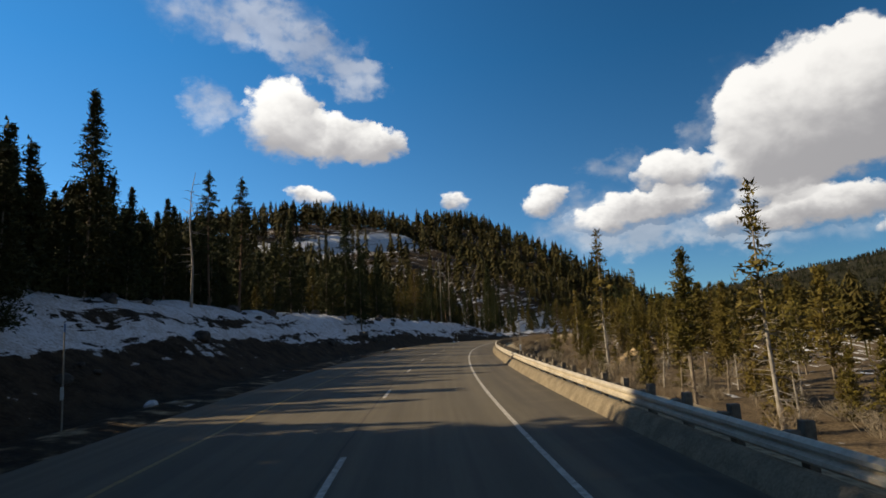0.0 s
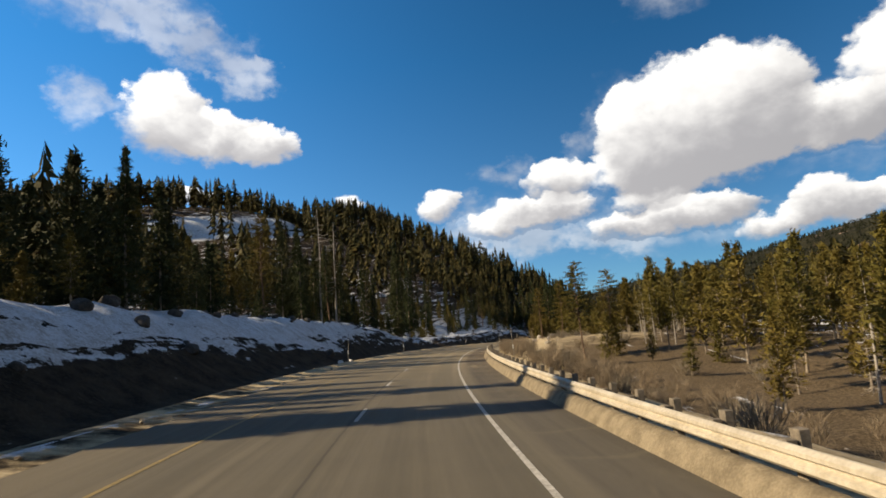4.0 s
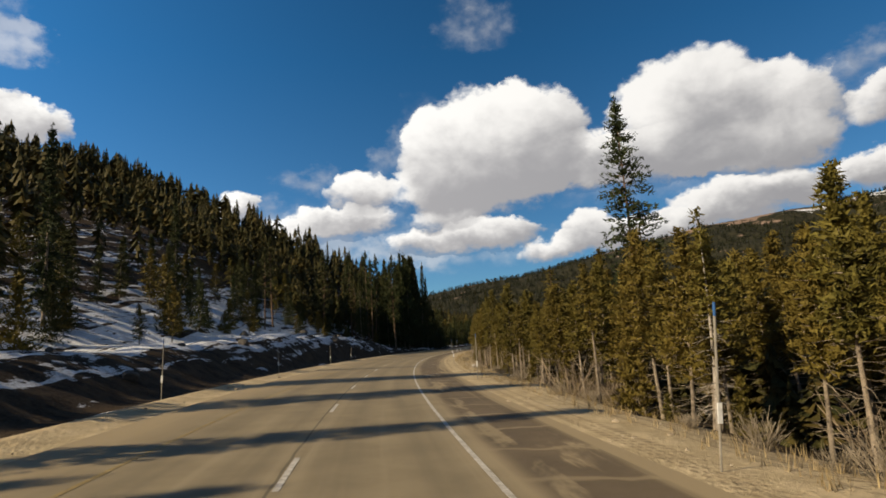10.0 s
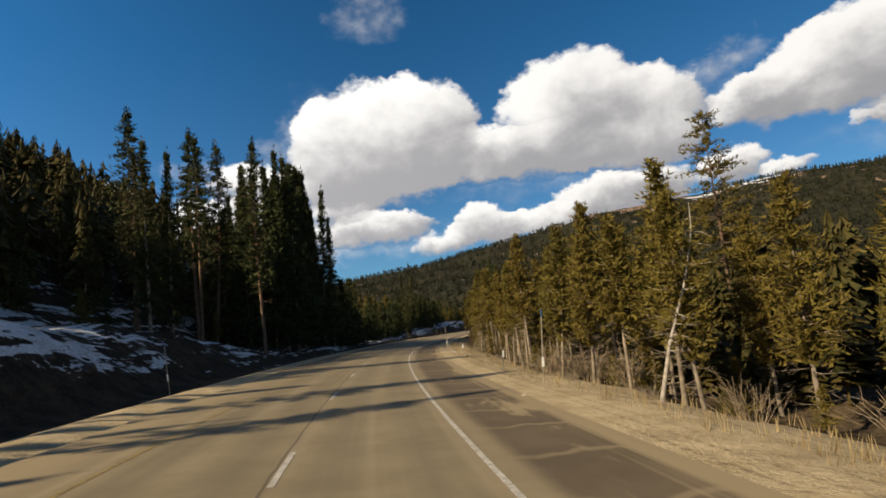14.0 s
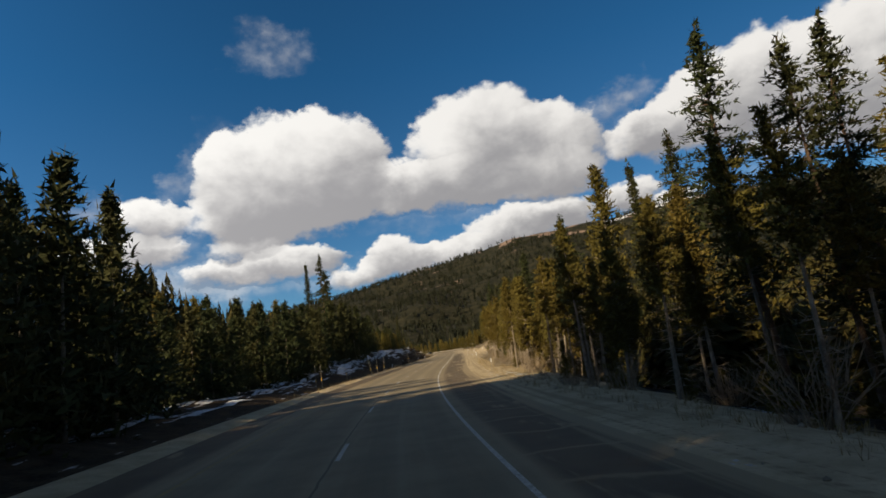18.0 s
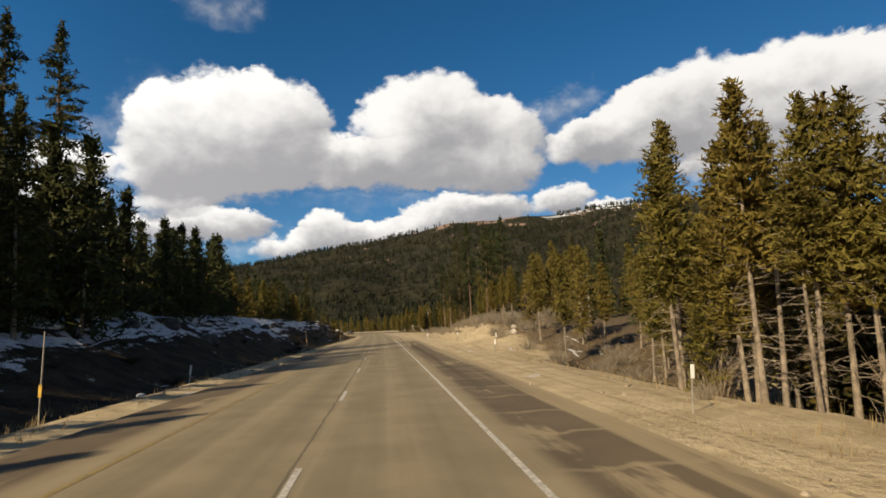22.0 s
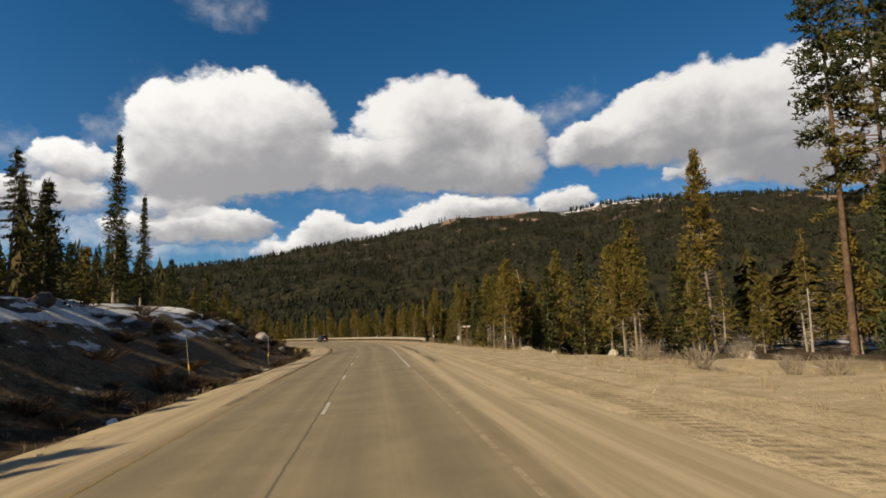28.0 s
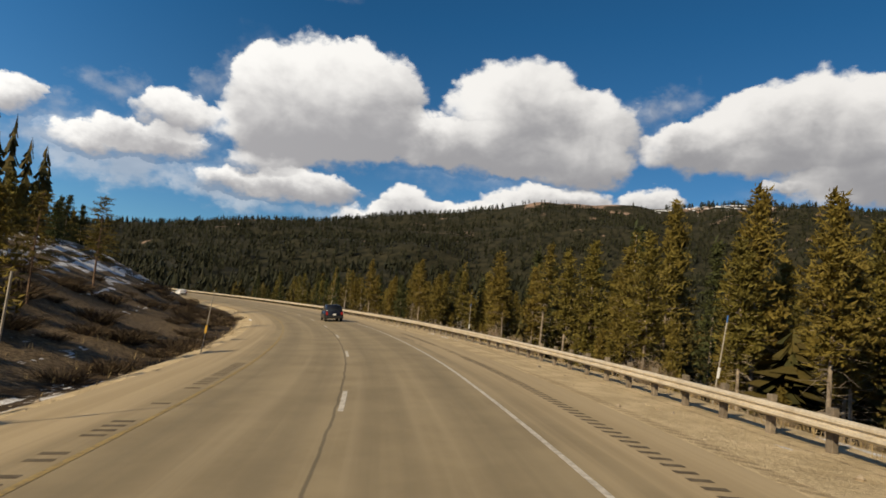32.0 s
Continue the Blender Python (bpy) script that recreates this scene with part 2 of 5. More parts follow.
# ---------------------------------------------------------------- the road's line
# the line runs along the carriageway; t is the parameter, spaced like seconds of driving
HEADING = [1.29, -1.28, -3.56, -5.41, -7.62, -10.17, -12.67, -15.26, -17.42, -20.17, -22.91, -25.35, -27.61, -30.02, -32.54, -34.53, -36.49, -39.52, -42.36, -44.76, -47.39, -49.38, -49.93, -49.84, -49.7, -49.78, -49.73, -49.53, -48.78, -48.24, -48.67, -47.95, -44.45, -39.77, -35.04, -30.3, -25.56, -20.82, -16.09, -11.35, -6.61, -1.87, 2.86]
GRADE = [0.0325, 0.0247, 0.0162, 0.007, 0.0013, -0.0004, 0.001, 0.0049, 0.0068, 0.0069, 0.0048, 0.0014, -0.0009, -0.0024, -0.0037]
BANK = [-0.01, -0.72, -1.43, -2.03, -2.4, -2.44, -2.07, -1.19, 0.2, 1.95, 3.64, 4.8, 5.36, 5.61, 5.77]
LANE = [-1.42, -1.7, -1.72, -1.51, -1.64, -1.72, -1.66, -1.6, -1.51, -1.68, -1.35, -0.43, -0.49, -0.92, -1.43]
EYE_UP = 2.308
STEP = 0.1
TT = np.arange(-8.0, 46.0, STEP)


def road_line():
    k = np.arange(len(HEADING)) * 1.0
    head = np.interp(TT, k, HEADING)
    head = np.where(TT < 0, HEADING[0] - 2.4 * TT, head)
    head = np.where(TT > k[-1], HEADING[-1] + 4.6 * (TT - k[-1]), head)
    head = np.radians(np.convolve(np.pad(head, 5, mode="edge"), np.ones(11) / 11, "valid"))
    k3 = np.arange(len(GRADE)) * 3.0
    speed = 12.193 / np.interp(TT, (0, 3, 6.5, 10.5, 22.5, 31.5, 42), (0.625, 0.60, 0.53, 0.48, 0.495, 0.51, 0.51)) * 1.0013
    rise = np.interp(TT, k3, GRADE)
    d = np.stack([-np.sin(head) * speed, np.cos(head) * speed, rise * speed], 1) * STEP
    p = np.vstack([np.zeros(3), np.cumsum((d[1:] + d[:-1]) / 2, 0)])
    zero = int(round(8.0 / STEP))
    p = p - p[zero]
    p[:, 2] -= EYE_UP
    return p, head, np.radians(np.interp(TT, k3, BANK)), np.interp(TT, k3, LANE), np.concatenate([[0], np.cumsum(np.linalg.norm(np.diff(p, axis=0), axis=1))])


LINE, HEAD, TILT, LANE_AT, RUN = road_line()
LINE_N = LINE.T.copy()


def smooth(x, a, b):
    f = np.clip((np.asarray(x, float) - a) / (b - a), 0, 1)
    return f * f * (3 - 2 * f)


def on_line(t, u):
    """World x, y, z of the road plane at parameter t, u metres to the right of the lane line. Arrays or numbers."""
    t, u = np.asarray(t, float), np.asarray(u, float)
    x, y, z = (np.interp(t, TT, LINE_N[k]) for k in range(3))
    head, tilt, c = np.interp(t, TT, HEAD), np.interp(t, TT, TILT), np.interp(t, TT, LANE_AT) + u
    return x + np.cos(head) * c, y + np.sin(head) * c, z + np.tan(tilt) * np.clip(c, -12, np.interp(t, (27.5, 31), (12, 2.8)))


def wave(x, y, scale, seed=0.0):
    """Cheap rolling noise from a few sines, -1 to 1."""
    x, y = np.asarray(x) / scale, np.asarray(y) / scale
    return (np.sin(x * 1.7 + 2.3 * np.sin(y * 0.9 + seed)) + np.sin(y * 2.1 + 1.9 * np.sin(x * 1.3 + 1 + seed)) + 0.6 * np.sin((x + y) * 3.7 + seed * 2)) / 2.6


def keyed(t, *pairs):
    return np.interp(t, [p[0] for p in pairs], [p[1] for p in pairs])


def left_edge(t):
    return keyed(t, (0, -7.8), (10, -8.2), (18, -7.8), (28, -7.2), (29.5, -6.2), (31, -5.7), (36, -6.0))


def right_edge(t):
    return keyed(t, (0, 7.2), (8, 7.4), (9, 7.0), (10, 7.8), (18, 8.2), (20, 9.0), (22, 9.5), (23, 9.2), (25, 8.0), (28, 13.0), (29.5, 12.0), (31, 10.5), (34, 11.0))


def terrain(t, u):
    """Height of the ground over the road plane."""
    t, u = np.asarray(t, float), np.asarray(u, float)
    x, y, _ = on_line(t, u)
    # --- left of the road: ditch, ploughed bank, wooded hill
    l = np.maximum(left_edge(t) - u, 0)
    bank = keyed(t, (-4, 5.5), (3, 5.2), (5, 5.5), (8, 5.6), (9, 5.4), (9.5, 4.0), (10.2, 2.4), (12, 2.8), (13.5, 4.4), (15.2, 4.7), (16.3, 3.8), (17.2, 2.2), (19, 0.9), (21, 0.8), (22.5, 2.6), (24, 4.2), (25.5, 5.0), (28, 5.2), (29.5, 5.6), (31, 6.2), (32.5, 6.0), (34, 5.4), (36, 6.0), (42, 8))
    reach = keyed(t, (0, 12.3), (8, 12), (10, 10.5), (12, 9), (15, 9.5), (17, 12), (22, 12), (28, 12.5), (30, 14), (32, 16), (34, 22))
    hill = 106 * keyed(t, (1, 0.02), (3, 0.03), (4.5, 0.06), (6, 0.16), (8, 0.31), (10, 0.47), (12, 0.63), (14, 0.78), (16, 0.95), (18, 1.1), (19.5, 1.2), (21, 1.3), (24, 1.3), (25, 1.0), (26, 0.4), (27, 0.0))
    slope = keyed(t, (9, 0), (11, 1), (13, 3), (15, 6), (17, 7), (18.5, 4), (20, 0))
    knoll = keyed(t, (17, 0), (20, 4), (23, 7), (28, 8), (31, 9), (36, 22), (44, 26))
    back = keyed(t, (17.5, 0), (20, 45), (22, 32))
    left = -0.35 * smooth(l, 0.3, 2.0) * (1 - smooth(l, 2.5, 5.0)) + bank * smooth(l, 2.2, reach)
    left = left + hill * np.interp(l - back, (14, 43, 88, 153, 193, 243, 313, 430), (0, 0.16, 0.31, 0.57, 0.68, 0.87, 1.0, 0.8))
    left = left + slope * smooth(l, 8, 50)
    shelf = keyed(t, (12, 0), (13, 1), (17, 1), (18, 0))
    left = left + shelf * (9 * smooth(l, 168, 184) - 9 * smooth(l, 200, 300))
    left = left + knoll * (np.clip((l - 14) / 145, 0, 1) ** 1.05 + 0.25 * smooth(l, 150, 260) - 0.7 * smooth(l, 260, 400))
    left = left + wave(x, y, 5.5) * 0.40 * smooth(l, 2, 9) + wave(x, y, 1.7, 3) * 0.14 * smooth(l, 1.5, 5) + wave(x, y, 30, 5) * 1.6 * smooth(l, 18, 60)
    # --- right of the road: verge, then a fall to the river flat or a sandy rise
    r = np.maximum(u - right_edge(t), 0)
    fall = keyed(t, (-8, 3.4), (4, 3.4), (6, 2.0), (7, 0.4), (9, 0.4), (10, 1.6), (20, 1.4), (22, 1.6), (23.6, 1.6), (24.4, 0.5), (29, 0.4), (31, 1.8), (34, 3.5), (44, 5))
    mound = keyed(t, (6.6, 0), (7.3, 0.5), (7.8, 1.5), (9.3, 1.6), (9.62, 1.5), (9.85, 0), (23.8, 0), (24.5, 1.9), (25.0, 2.9), (26.6, 3.1), (27.8, 1.3), (28.6, 0.4), (29.5, 0))
    right = -fall * smooth(r, 0.5, 9) + mound * smooth(r, 0.5, keyed(t, (8.5, 9), (9.2, 4.5), (10, 4.5), (20, 9))) - 3.0 * smooth(r, 30, 120)
    right = right + wave(x, y, 4.2, 1) * 0.26 * smooth(r, 0.3, 4) + wave(x, y, 1.6, 7) * 0.10 * smooth(r, 0.1, 2) + wave(x, y, 28, 2) * 1.0 * smooth(r, 15, 50)
    return np.where(u < 0, left, right)


def ground_at(t, u, dz=0.0):
    x, y, z = on_line(t, u)
    return np.stack([x, y, z + terrain(t, u) + dz], -1)


def spot(t, u, dz=0.0):
    return Vector(ground_at(t, u, dz).tolist())


def mesh_of(name, verts, faces, mats=(), flat=True, uv=None, idx=None):
    me = bpy.data.meshes.new(name)
    me.from_pydata(np.asarray(verts, float).tolist() if not isinstance(verts, list) else verts, [], faces if isinstance(faces, list) else faces.tolist())
    for m in mats:
        me.materials.append(m)
    if idx is not None:
        me.polygons.foreach_set("material_index", np.asarray(idx, np.int32))
    if not flat:
        me.polygons.foreach_set("use_smooth", np.ones(len(me.polygons), bool))
    if uv is not None:
        layer = me.uv_layers.new(name="UVMap")
        loops = np.zeros(len(me.loops), np.int32)
        me.loops.foreach_get("vertex_index", loops)
        layer.data.foreach_set("uv", np.asarray(uv, np.float32)[loops].ravel())
    me.update()
    return me


def strip_faces(rows, cols):
    i = np.arange(rows - 1)[:, None] * cols + np.arange(cols - 1)[None, :]
    i = i.ravel()
    return np.stack([i, i + 1, i + cols + 1, i + cols], 1)


def part(name, me, parent=None, label="", m=None):
    ob = new(name, me)
    if parent is not None:
        ob.parent = parent
    if m is not None:
        ob.matrix_basis = m
    if label:
        tagged(ob, label)
    return ob


def weave(name, ts, us, dz, mats, smooth_shade=True):
    """A sheet over the road plane: ts along, us across (a function of t or numbers), dz over the plane."""
    tv = np.repeat(ts, len(us)).reshape(len(ts), len(us))
    uv_ = np.broadcast_to(np.asarray(us, float), tv.shape)
    x, y, z = on_line(tv, uv_)
    verts = np.stack([x, y, z + dz], -1).reshape(-1, 3)
    run = np.interp(tv, TT, RUN)
    return mesh_of(name, verts, strip_faces(len(ts), len(us)), mats, not smooth_shade, np.stack([uv_.ravel(), run.ravel()], 1))


# ---------------------------------------------------------------- ground
def ground_material():
    m, n, b, place = material("ground", 0.95, 0.0, 0.1)
    at = n.tree.nodes.new("ShaderNodeVertexColor")
    at.layer_name = "cover"
    snow, sand, brush = n.split(at.outputs["Color"])
    big, mid, fine = n.noise(place, 0.16, 5.0, 0.6), n.noise(place, 0.8, 5.0, 0.6), n.noise(place, 6.0, 5.0, 0.65)
    soil = n.mix(n.span(mid, 0.3, 0.7), (0.020, 0.014, 0.009), (0.068, 0.047, 0.028))
    soil = n.mix(n.span(fine, 0.45, 0.75, 0.0, 0.6), soil, (0.105, 0.082, 0.055))
    sandy = n.mix(n.span(mid, 0.25, 0.75), (0.38, 0.30, 0.18), (0.58, 0.465, 0.295))
    sandy = n.mix(n.span(fine, 0.5, 0.8, 0.0, 0.55), sandy, (0.22, 0.17, 0.11))
    # tyre tracks pressed into the sand beside the road
    su, ss, _ = n.split(n.tree.nodes.new("ShaderNodeUVMap").outputs[0])
    rut = n.noise(n.join(n.math("MULTIPLY", su, 3.2), n.math("MULTIPLY", ss, 0.022)), 1.0, 4.0, 0.6, 0.2)
    tread = n.math("ADD", 0.55, n.math("MULTIPLY", n.math("SINE", n.math("ADD", n.math("MULTIPLY", ss, 14.0), n.math("MULTIPLY", su, 9.0))), 0.45))
    near = n.math("MULTIPLY", n.span(su, 6.5, 7.2), n.span(su, 10.0, 12.0, 1.0, 0.0))
    sandy = n.mix(n.math("MULTIPLY", n.math("MULTIPLY", near, tread), n.span(rut, 0.52, 0.60, 0.0, 0.75)), sandy, (0.20, 0.15, 0.09))
    c = n.mix(n.span(n.math("ADD", sand, n.math("MULTIPLY", n.math("SUBTRACT", mid, 0.5), 0.9)), 0.35, 0.62), soil, sandy)
    heath = n.mix(n.span(fine, 0.3, 0.7), (0.06, 0.043, 0.026), (0.21, 0.155, 0.095))
    c = n.mix(n.span(n.math("ADD", brush, n.math("MULTIPLY", n.math("SUBTRACT", mid, 0.5), 0.8)), 0.4, 0.7), c, heath)
    white = n.mix(n.span(n.math("ADD", n.math("MULTIPLY", fine, 0.6), n.math("MULTIPLY", mid, 0.4)), 0.42, 0.66), (0.80, 0.82, 0.86), (0.42, 0.39, 0.36))
    # the plough leaves layers that run along the road
    gu, gs, _ = n.split(n.tree.nodes.new("ShaderNodeUVMap").outputs[0])
    layer = n.noise(n.join(n.math("MULTIPLY", gu, 0.75), n.math("MULTIPLY", gs, 0.05)), 1.0, 6.0, 0.62, 0.6)
    f = n.math("ADD", snow, n.math("ADD", n.math("MULTIPLY", n.math("SUBTRACT", big, 0.5), 1.2), n.math("MULTIPLY", n.math("SUBTRACT", mid, 0.5), 1.3)))
    f = n.math("ADD", f, n.math("MULTIPLY", n.math("SUBTRACT", layer, 0.5), 2.8))
    f = n.math("ADD", f, n.math("MULTIPLY", n.math("SUBTRACT", fine, 0.5), 0.45))
    c = n.mix(n.span(f, 0.52, 0.60), c, white)
    n.tree.links.new(c, b.inputs["Base Color"])
    h = n.math("ADD", n.math("MULTIPLY", mid, 0.6), n.math("MULTIPLY", fine, 0.4))
    bump(n, b, h, 0.7, 0.25)
    return m


ground_mat = ground_material()


def build_ground():
    ts = np.arange(-7.5, 45.5, 0.07)
    us = np.array([-420, -350, -290, -240, -215, -200, -192, -186, -181, -176, -165, -140, -120, -102, -86, -74, -64, -56, -49, -43, -38, -34, -31, -28.5, -26.5, -24.5, -22.5, -21, -19.5, -18.2, -17, -16, -15, -14.1, -13.3, -12.5, -11.7, -11, -10.3, -9.6, -8.9, -8.2, -7.6, -6.8, -4,
                   0, 4, 7, 8.2, 8.9, 9.6, 10.3, 11, 11.8, 12.7, 13.6, 14.6, 15.7, 17, 18.5, 20, 22, 24.5, 27, 30, 34, 39, 45, 52, 60, 70, 82, 98, 120, 150, 190, 240, 300, 380, 480])
    tv, uv_ = np.repeat(ts, len(us)).reshape(len(ts), -1), np.broadcast_to(us, (len(ts), len(us)))
    uv_ = np.where(uv_ < -60, -60 + (uv_ + 60) * keyed(tv, (26, 1), (31, 0.45), (46, 0.45)), uv_)
    x, y, z = on_line(tv, uv_)
    under = np.where((uv_ > left_edge(tv) + 0.4) & (uv_ < 6.6), -0.12, 0.0)
    z = z + terrain(tv, uv_) + under
    me = mesh_of("ground", np.stack([x, y, z], -1).reshape(-1, 3), strip_faces(len(ts), len(us)), [ground_mat], False, np.stack([uv_.ravel(), np.interp(tv, TT, RUN).ravel()], 1))
    l, r = np.maximum(left_edge(tv) - uv_, 0), np.maximum(uv_ - right_edge(tv), 0)
    amount = keyed(tv, (-6, 0.86), (2.6, 0.86), (4.2, 1.0), (5.6, 1.0), (7.5, 1.05), (9, 0.7), (11, 0.85), (14.5, 0.8), (16, 0.42), (21, 0.45), (22, 0.58), (24, 0.78), (28, 0.82), (29.5, 0.78), (31, 0.8), (32.5, 0.78), (34, 0.6), (44, 0.3))
    low = keyed(tv, (0, 6.2), (6, 6.0), (9, 5.6), (12, 5.8), (15, 5.5), (16.5, 3.5), (21, 4.5), (24, 6.8), (28, 7.6), (31, 9.5), (34, 12.0))
    snow = amount * smooth(l, low - 2.5, low + 3.0) * (1 - 0.55 * smooth(l, 20, 32)) * (1 - 0.2 * smooth(l, 60, 120))
    snow = snow + np.where(uv_ < 0, 1.0 * keyed(tv, (12.5, 0), (13.2, 1), (16.8, 1), (17.6, 0)) * smooth(l, 160, 170) * (1 - smooth(l, 186, 196)), 0)
    snow = snow + np.where(uv_ > 0, 0.33 * smooth(r, 22, 40), 0)
    sand = np.where(uv_ < 0, keyed(tv, (3, 0.35), (5.5, 0.55), (7.5, 1)) * (1 - smooth(l, 0.6, 2.6)), 1 - smooth(r, keyed(tv, (0, 1.0), (7.1, 1.2), (7.6, 12), (9.4, 12), (10, 1.5), (22, 2.5), (23.8, 2.5), (24.7, 9), (28, 12), (29.5, 4), (31, 1.0)), keyed(tv, (0, 5), (7.1, 5), (7.6, 30), (9.4, 26), (10, 5), (22, 8), (23.8, 6), (24.7, 22), (28, 26), (29.5, 9), (31, 4))))
    brush = np.where(uv_ < 0, keyed(tv, (0, 0.2), (27, 0.2), (30, 0.75), (40, 0.8)) * smooth(l, 1.5, 4), keyed(tv, (0, 0.6), (5, 0.75), (7, 0.75), (8, 0.45), (10, 0.5), (23, 0.9), (27, 0.85), (28, 0.6), (34, 0.4)) * smooth(r, 3, 9))
    layer = me.color_attributes.new("cover", "FLOAT_COLOR", "POINT")
    layer.data.foreach_set("color", np.stack([np.clip(snow, 0, 1), np.clip(sand, 0, 1), brush, np.ones_like(snow)], -1).astype(np.float32).ravel())
    tagged(new("ground", me), "sandy soil, brown brush and patchy old snow beside the road", "ground", kind="structure")
    # the plain that runs on to the horizon
    bm = bmesh.new()
    bmesh.ops.create_circle(bm, cap_ends=True, radius=4300, segments=64, matrix=Matrix.Translation((300, 700, -12)))
    me = bpy.data.meshes.new("valley_floor")
    bm.to_mesh(me)
    bm.free()
    me.materials.append(simple("valley_floor", (0.03, 0.03, 0.018), (0.09, 0.075, 0.045), 0.05, 0.95))
    tagged(new("valley_floor", me), "dark wooded valley floor reaching the horizon", "ground", kind="structure")


build_ground()


# ---------------------------------------------------------------- road
DRY_RUN, WET_RUN = float(np.interp(26.0, TT, RUN)), float(np.interp(15.0, TT, RUN))
SHADED_RUN = float(np.interp(4.6, TT, RUN))


def road_material():
    m, n, b, place = material("asphalt", 0.85, 0.0, 0.25)
    uv = n.tree.nodes.new("ShaderNodeUVMap").outputs[0]
    u, s, _ = n.split(uv)
    grain, mid = n.noise(place, 90.0, 3.0, 0.7), n.noise(place, 0.5, 5.0, 0.6)
    streak = n.noise(n.join(n.math("MULTIPLY", u, 2.2), n.math("MULTIPLY", s, 0.035)), 1.0, 5.0, 0.6)
    c = n.mix(n.span(mid, 0.3, 0.7), (0.222, 0.176, 0.104), (0.295, 0.236, 0.142))
    # polished wheel tracks and pale dust between them
    lane = n.math("ABSOLUTE", n.math("SUBTRACT", n.math("PINGPONG", n.math("ADD", u, 36.6), 1.83), 0.93))
    track = n.span(lane, 0.25, 0.75, 1.0, 0.0)
    c = n.mix(n.math("MULTIPLY", track, n.span(streak, 0.25, 0.7, 0.1, 0.55)), c, (0.158, 0.128, 0.079))
    # pale dust blown along the lane centres
    pale = n.math("MULTIPLY", n.math("SUBTRACT", 1.0, track), n.span(streak, 0.42, 0.75, 0.0, 0.55))
    c = n.mix(pale, c, (0.36, 0.29, 0.185))
    dust = n.span(n.math("ADD", n.math("ABSOLUTE", n.math("SUBTRACT", u, 0.0)), n.math("MULTIPLY", n.math("SUBTRACT", streak, 0.5), 2.5)), 3.3, 5.6, 0.0, 0.8)
    c = n.mix(dust, c, (0.37, 0.285, 0.165))
    # drifted sand buries the shoulders of the straight
    drifted = n.math("MULTIPLY", n.span(s, DRY_RUN - 15, DRY_RUN + 35), n.span(s, DRY_RUN + 95, DRY_RUN + 170, 1.0, 0.45))
    side = n.math("ADD", n.math("ABSOLUTE", u), n.math("MULTIPLY", n.math("SUBTRACT", streak, 0.5), 1.6))
    c = n.mix(n.math("MULTIPLY", drifted, n.span(side, 3.9, 4.7, 0.0, 0.9)), c, n.mix(n.span(streak, 0.35, 0.65), (0.36, 0.28, 0.165), (0.54, 0.43, 0.27)))
    # damp brown sand on the shoulders, with dry pale rims
    blot = n.math("ADD", n.math("MULTIPLY", n.noise(n.join(n.math("MULTIPLY", u, 0.55), n.math("MULTIPLY", s, 0.16)), 1.0, 5.0, 0.6, 0.5), 0.7), n.math("MULTIPLY", streak, 0.3))
    wet_r = n.math("MULTIPLY", n.span(u, 4.0, 4.5), n.span(n.math("ADD", u, n.math("MULTIPLY", n.math("SUBTRACT", streak, 0.5), 3.0)), 5.9, 6.7, 1.0, 0.0))
    wet_l = n.math("MULTIPLY", n.span(u, -4.7, -4.2, 1.0, 0.0), n.span(s, WET_RUN, WET_RUN + 60))
    wet_l = n.math("MULTIPLY", wet_l, n.span(s, DRY_RUN, DRY_RUN + 60, 1.0, 0.0))
    # cross ridges of dry sand cut the damp strip into panes
    ridge = n.math("ABSOLUTE", n.math("SUBTRACT", n.math("PINGPONG", n.math("ADD", s, n.math("MULTIPLY", n.noise(n.join(n.math("MULTIPLY", u, 0.5), n.math("MULTIPLY", s, 0.2)), 1.0, 3.0), 2.2)), 3.3), 1.6))
    wet_r = n.math("MULTIPLY", wet_r, n.span(ridge, 0.04, 0.22, 0.45, 1.0))
    dryness = n.span(s, DRY_RUN - 30, DRY_RUN + 30, 0.0, 0.2)
    wet = n.math("MULTIPLY", n.math("MAXIMUM", wet_r, wet_l), n.span(n.math("SUBTRACT", blot, dryness), 0.38, 0.46, 0.0, 0.85))
    c = n.mix(wet, c, n.mix(n.span(mid, 0.3, 0.7), (0.062, 0.042, 0.026), (0.110, 0.078, 0.048)))
    # the first bend is darker and less sanded; its half shade is painted in too
    c = n.mix(n.span(s, SHADED_RUN, SHADED_RUN + 60, 0.8, 0.0), c, n.mix(n.span(streak, 0.3, 0.7), (0.060, 0.054, 0.043), (0.115, 0.100, 0.076)))
    seam = n.span(n.math("ABSOLUTE", n.math("ADD", n.math("ADD", u, 0.12), n.math("MULTIPLY", n.math("SUBTRACT", n.noise(n.join(0.0, n.math("MULTIPLY", s, 0.6)), 1.0, 3.0), 0.5), 0.12))), 0.012, 0.045, 0.6, 0.0)
    c = n.mix(seam, c, (0.03, 0.028, 0.024))
    c = n.mix(n.span(grain, 0.35, 0.75, 0.0, 0.35), c, (0.25, 0.22, 0.17))
    n.tree.links.new(c, b.inputs["Base Color"])
    bump(n, b, grain, 0.25, 0.01)
    return m


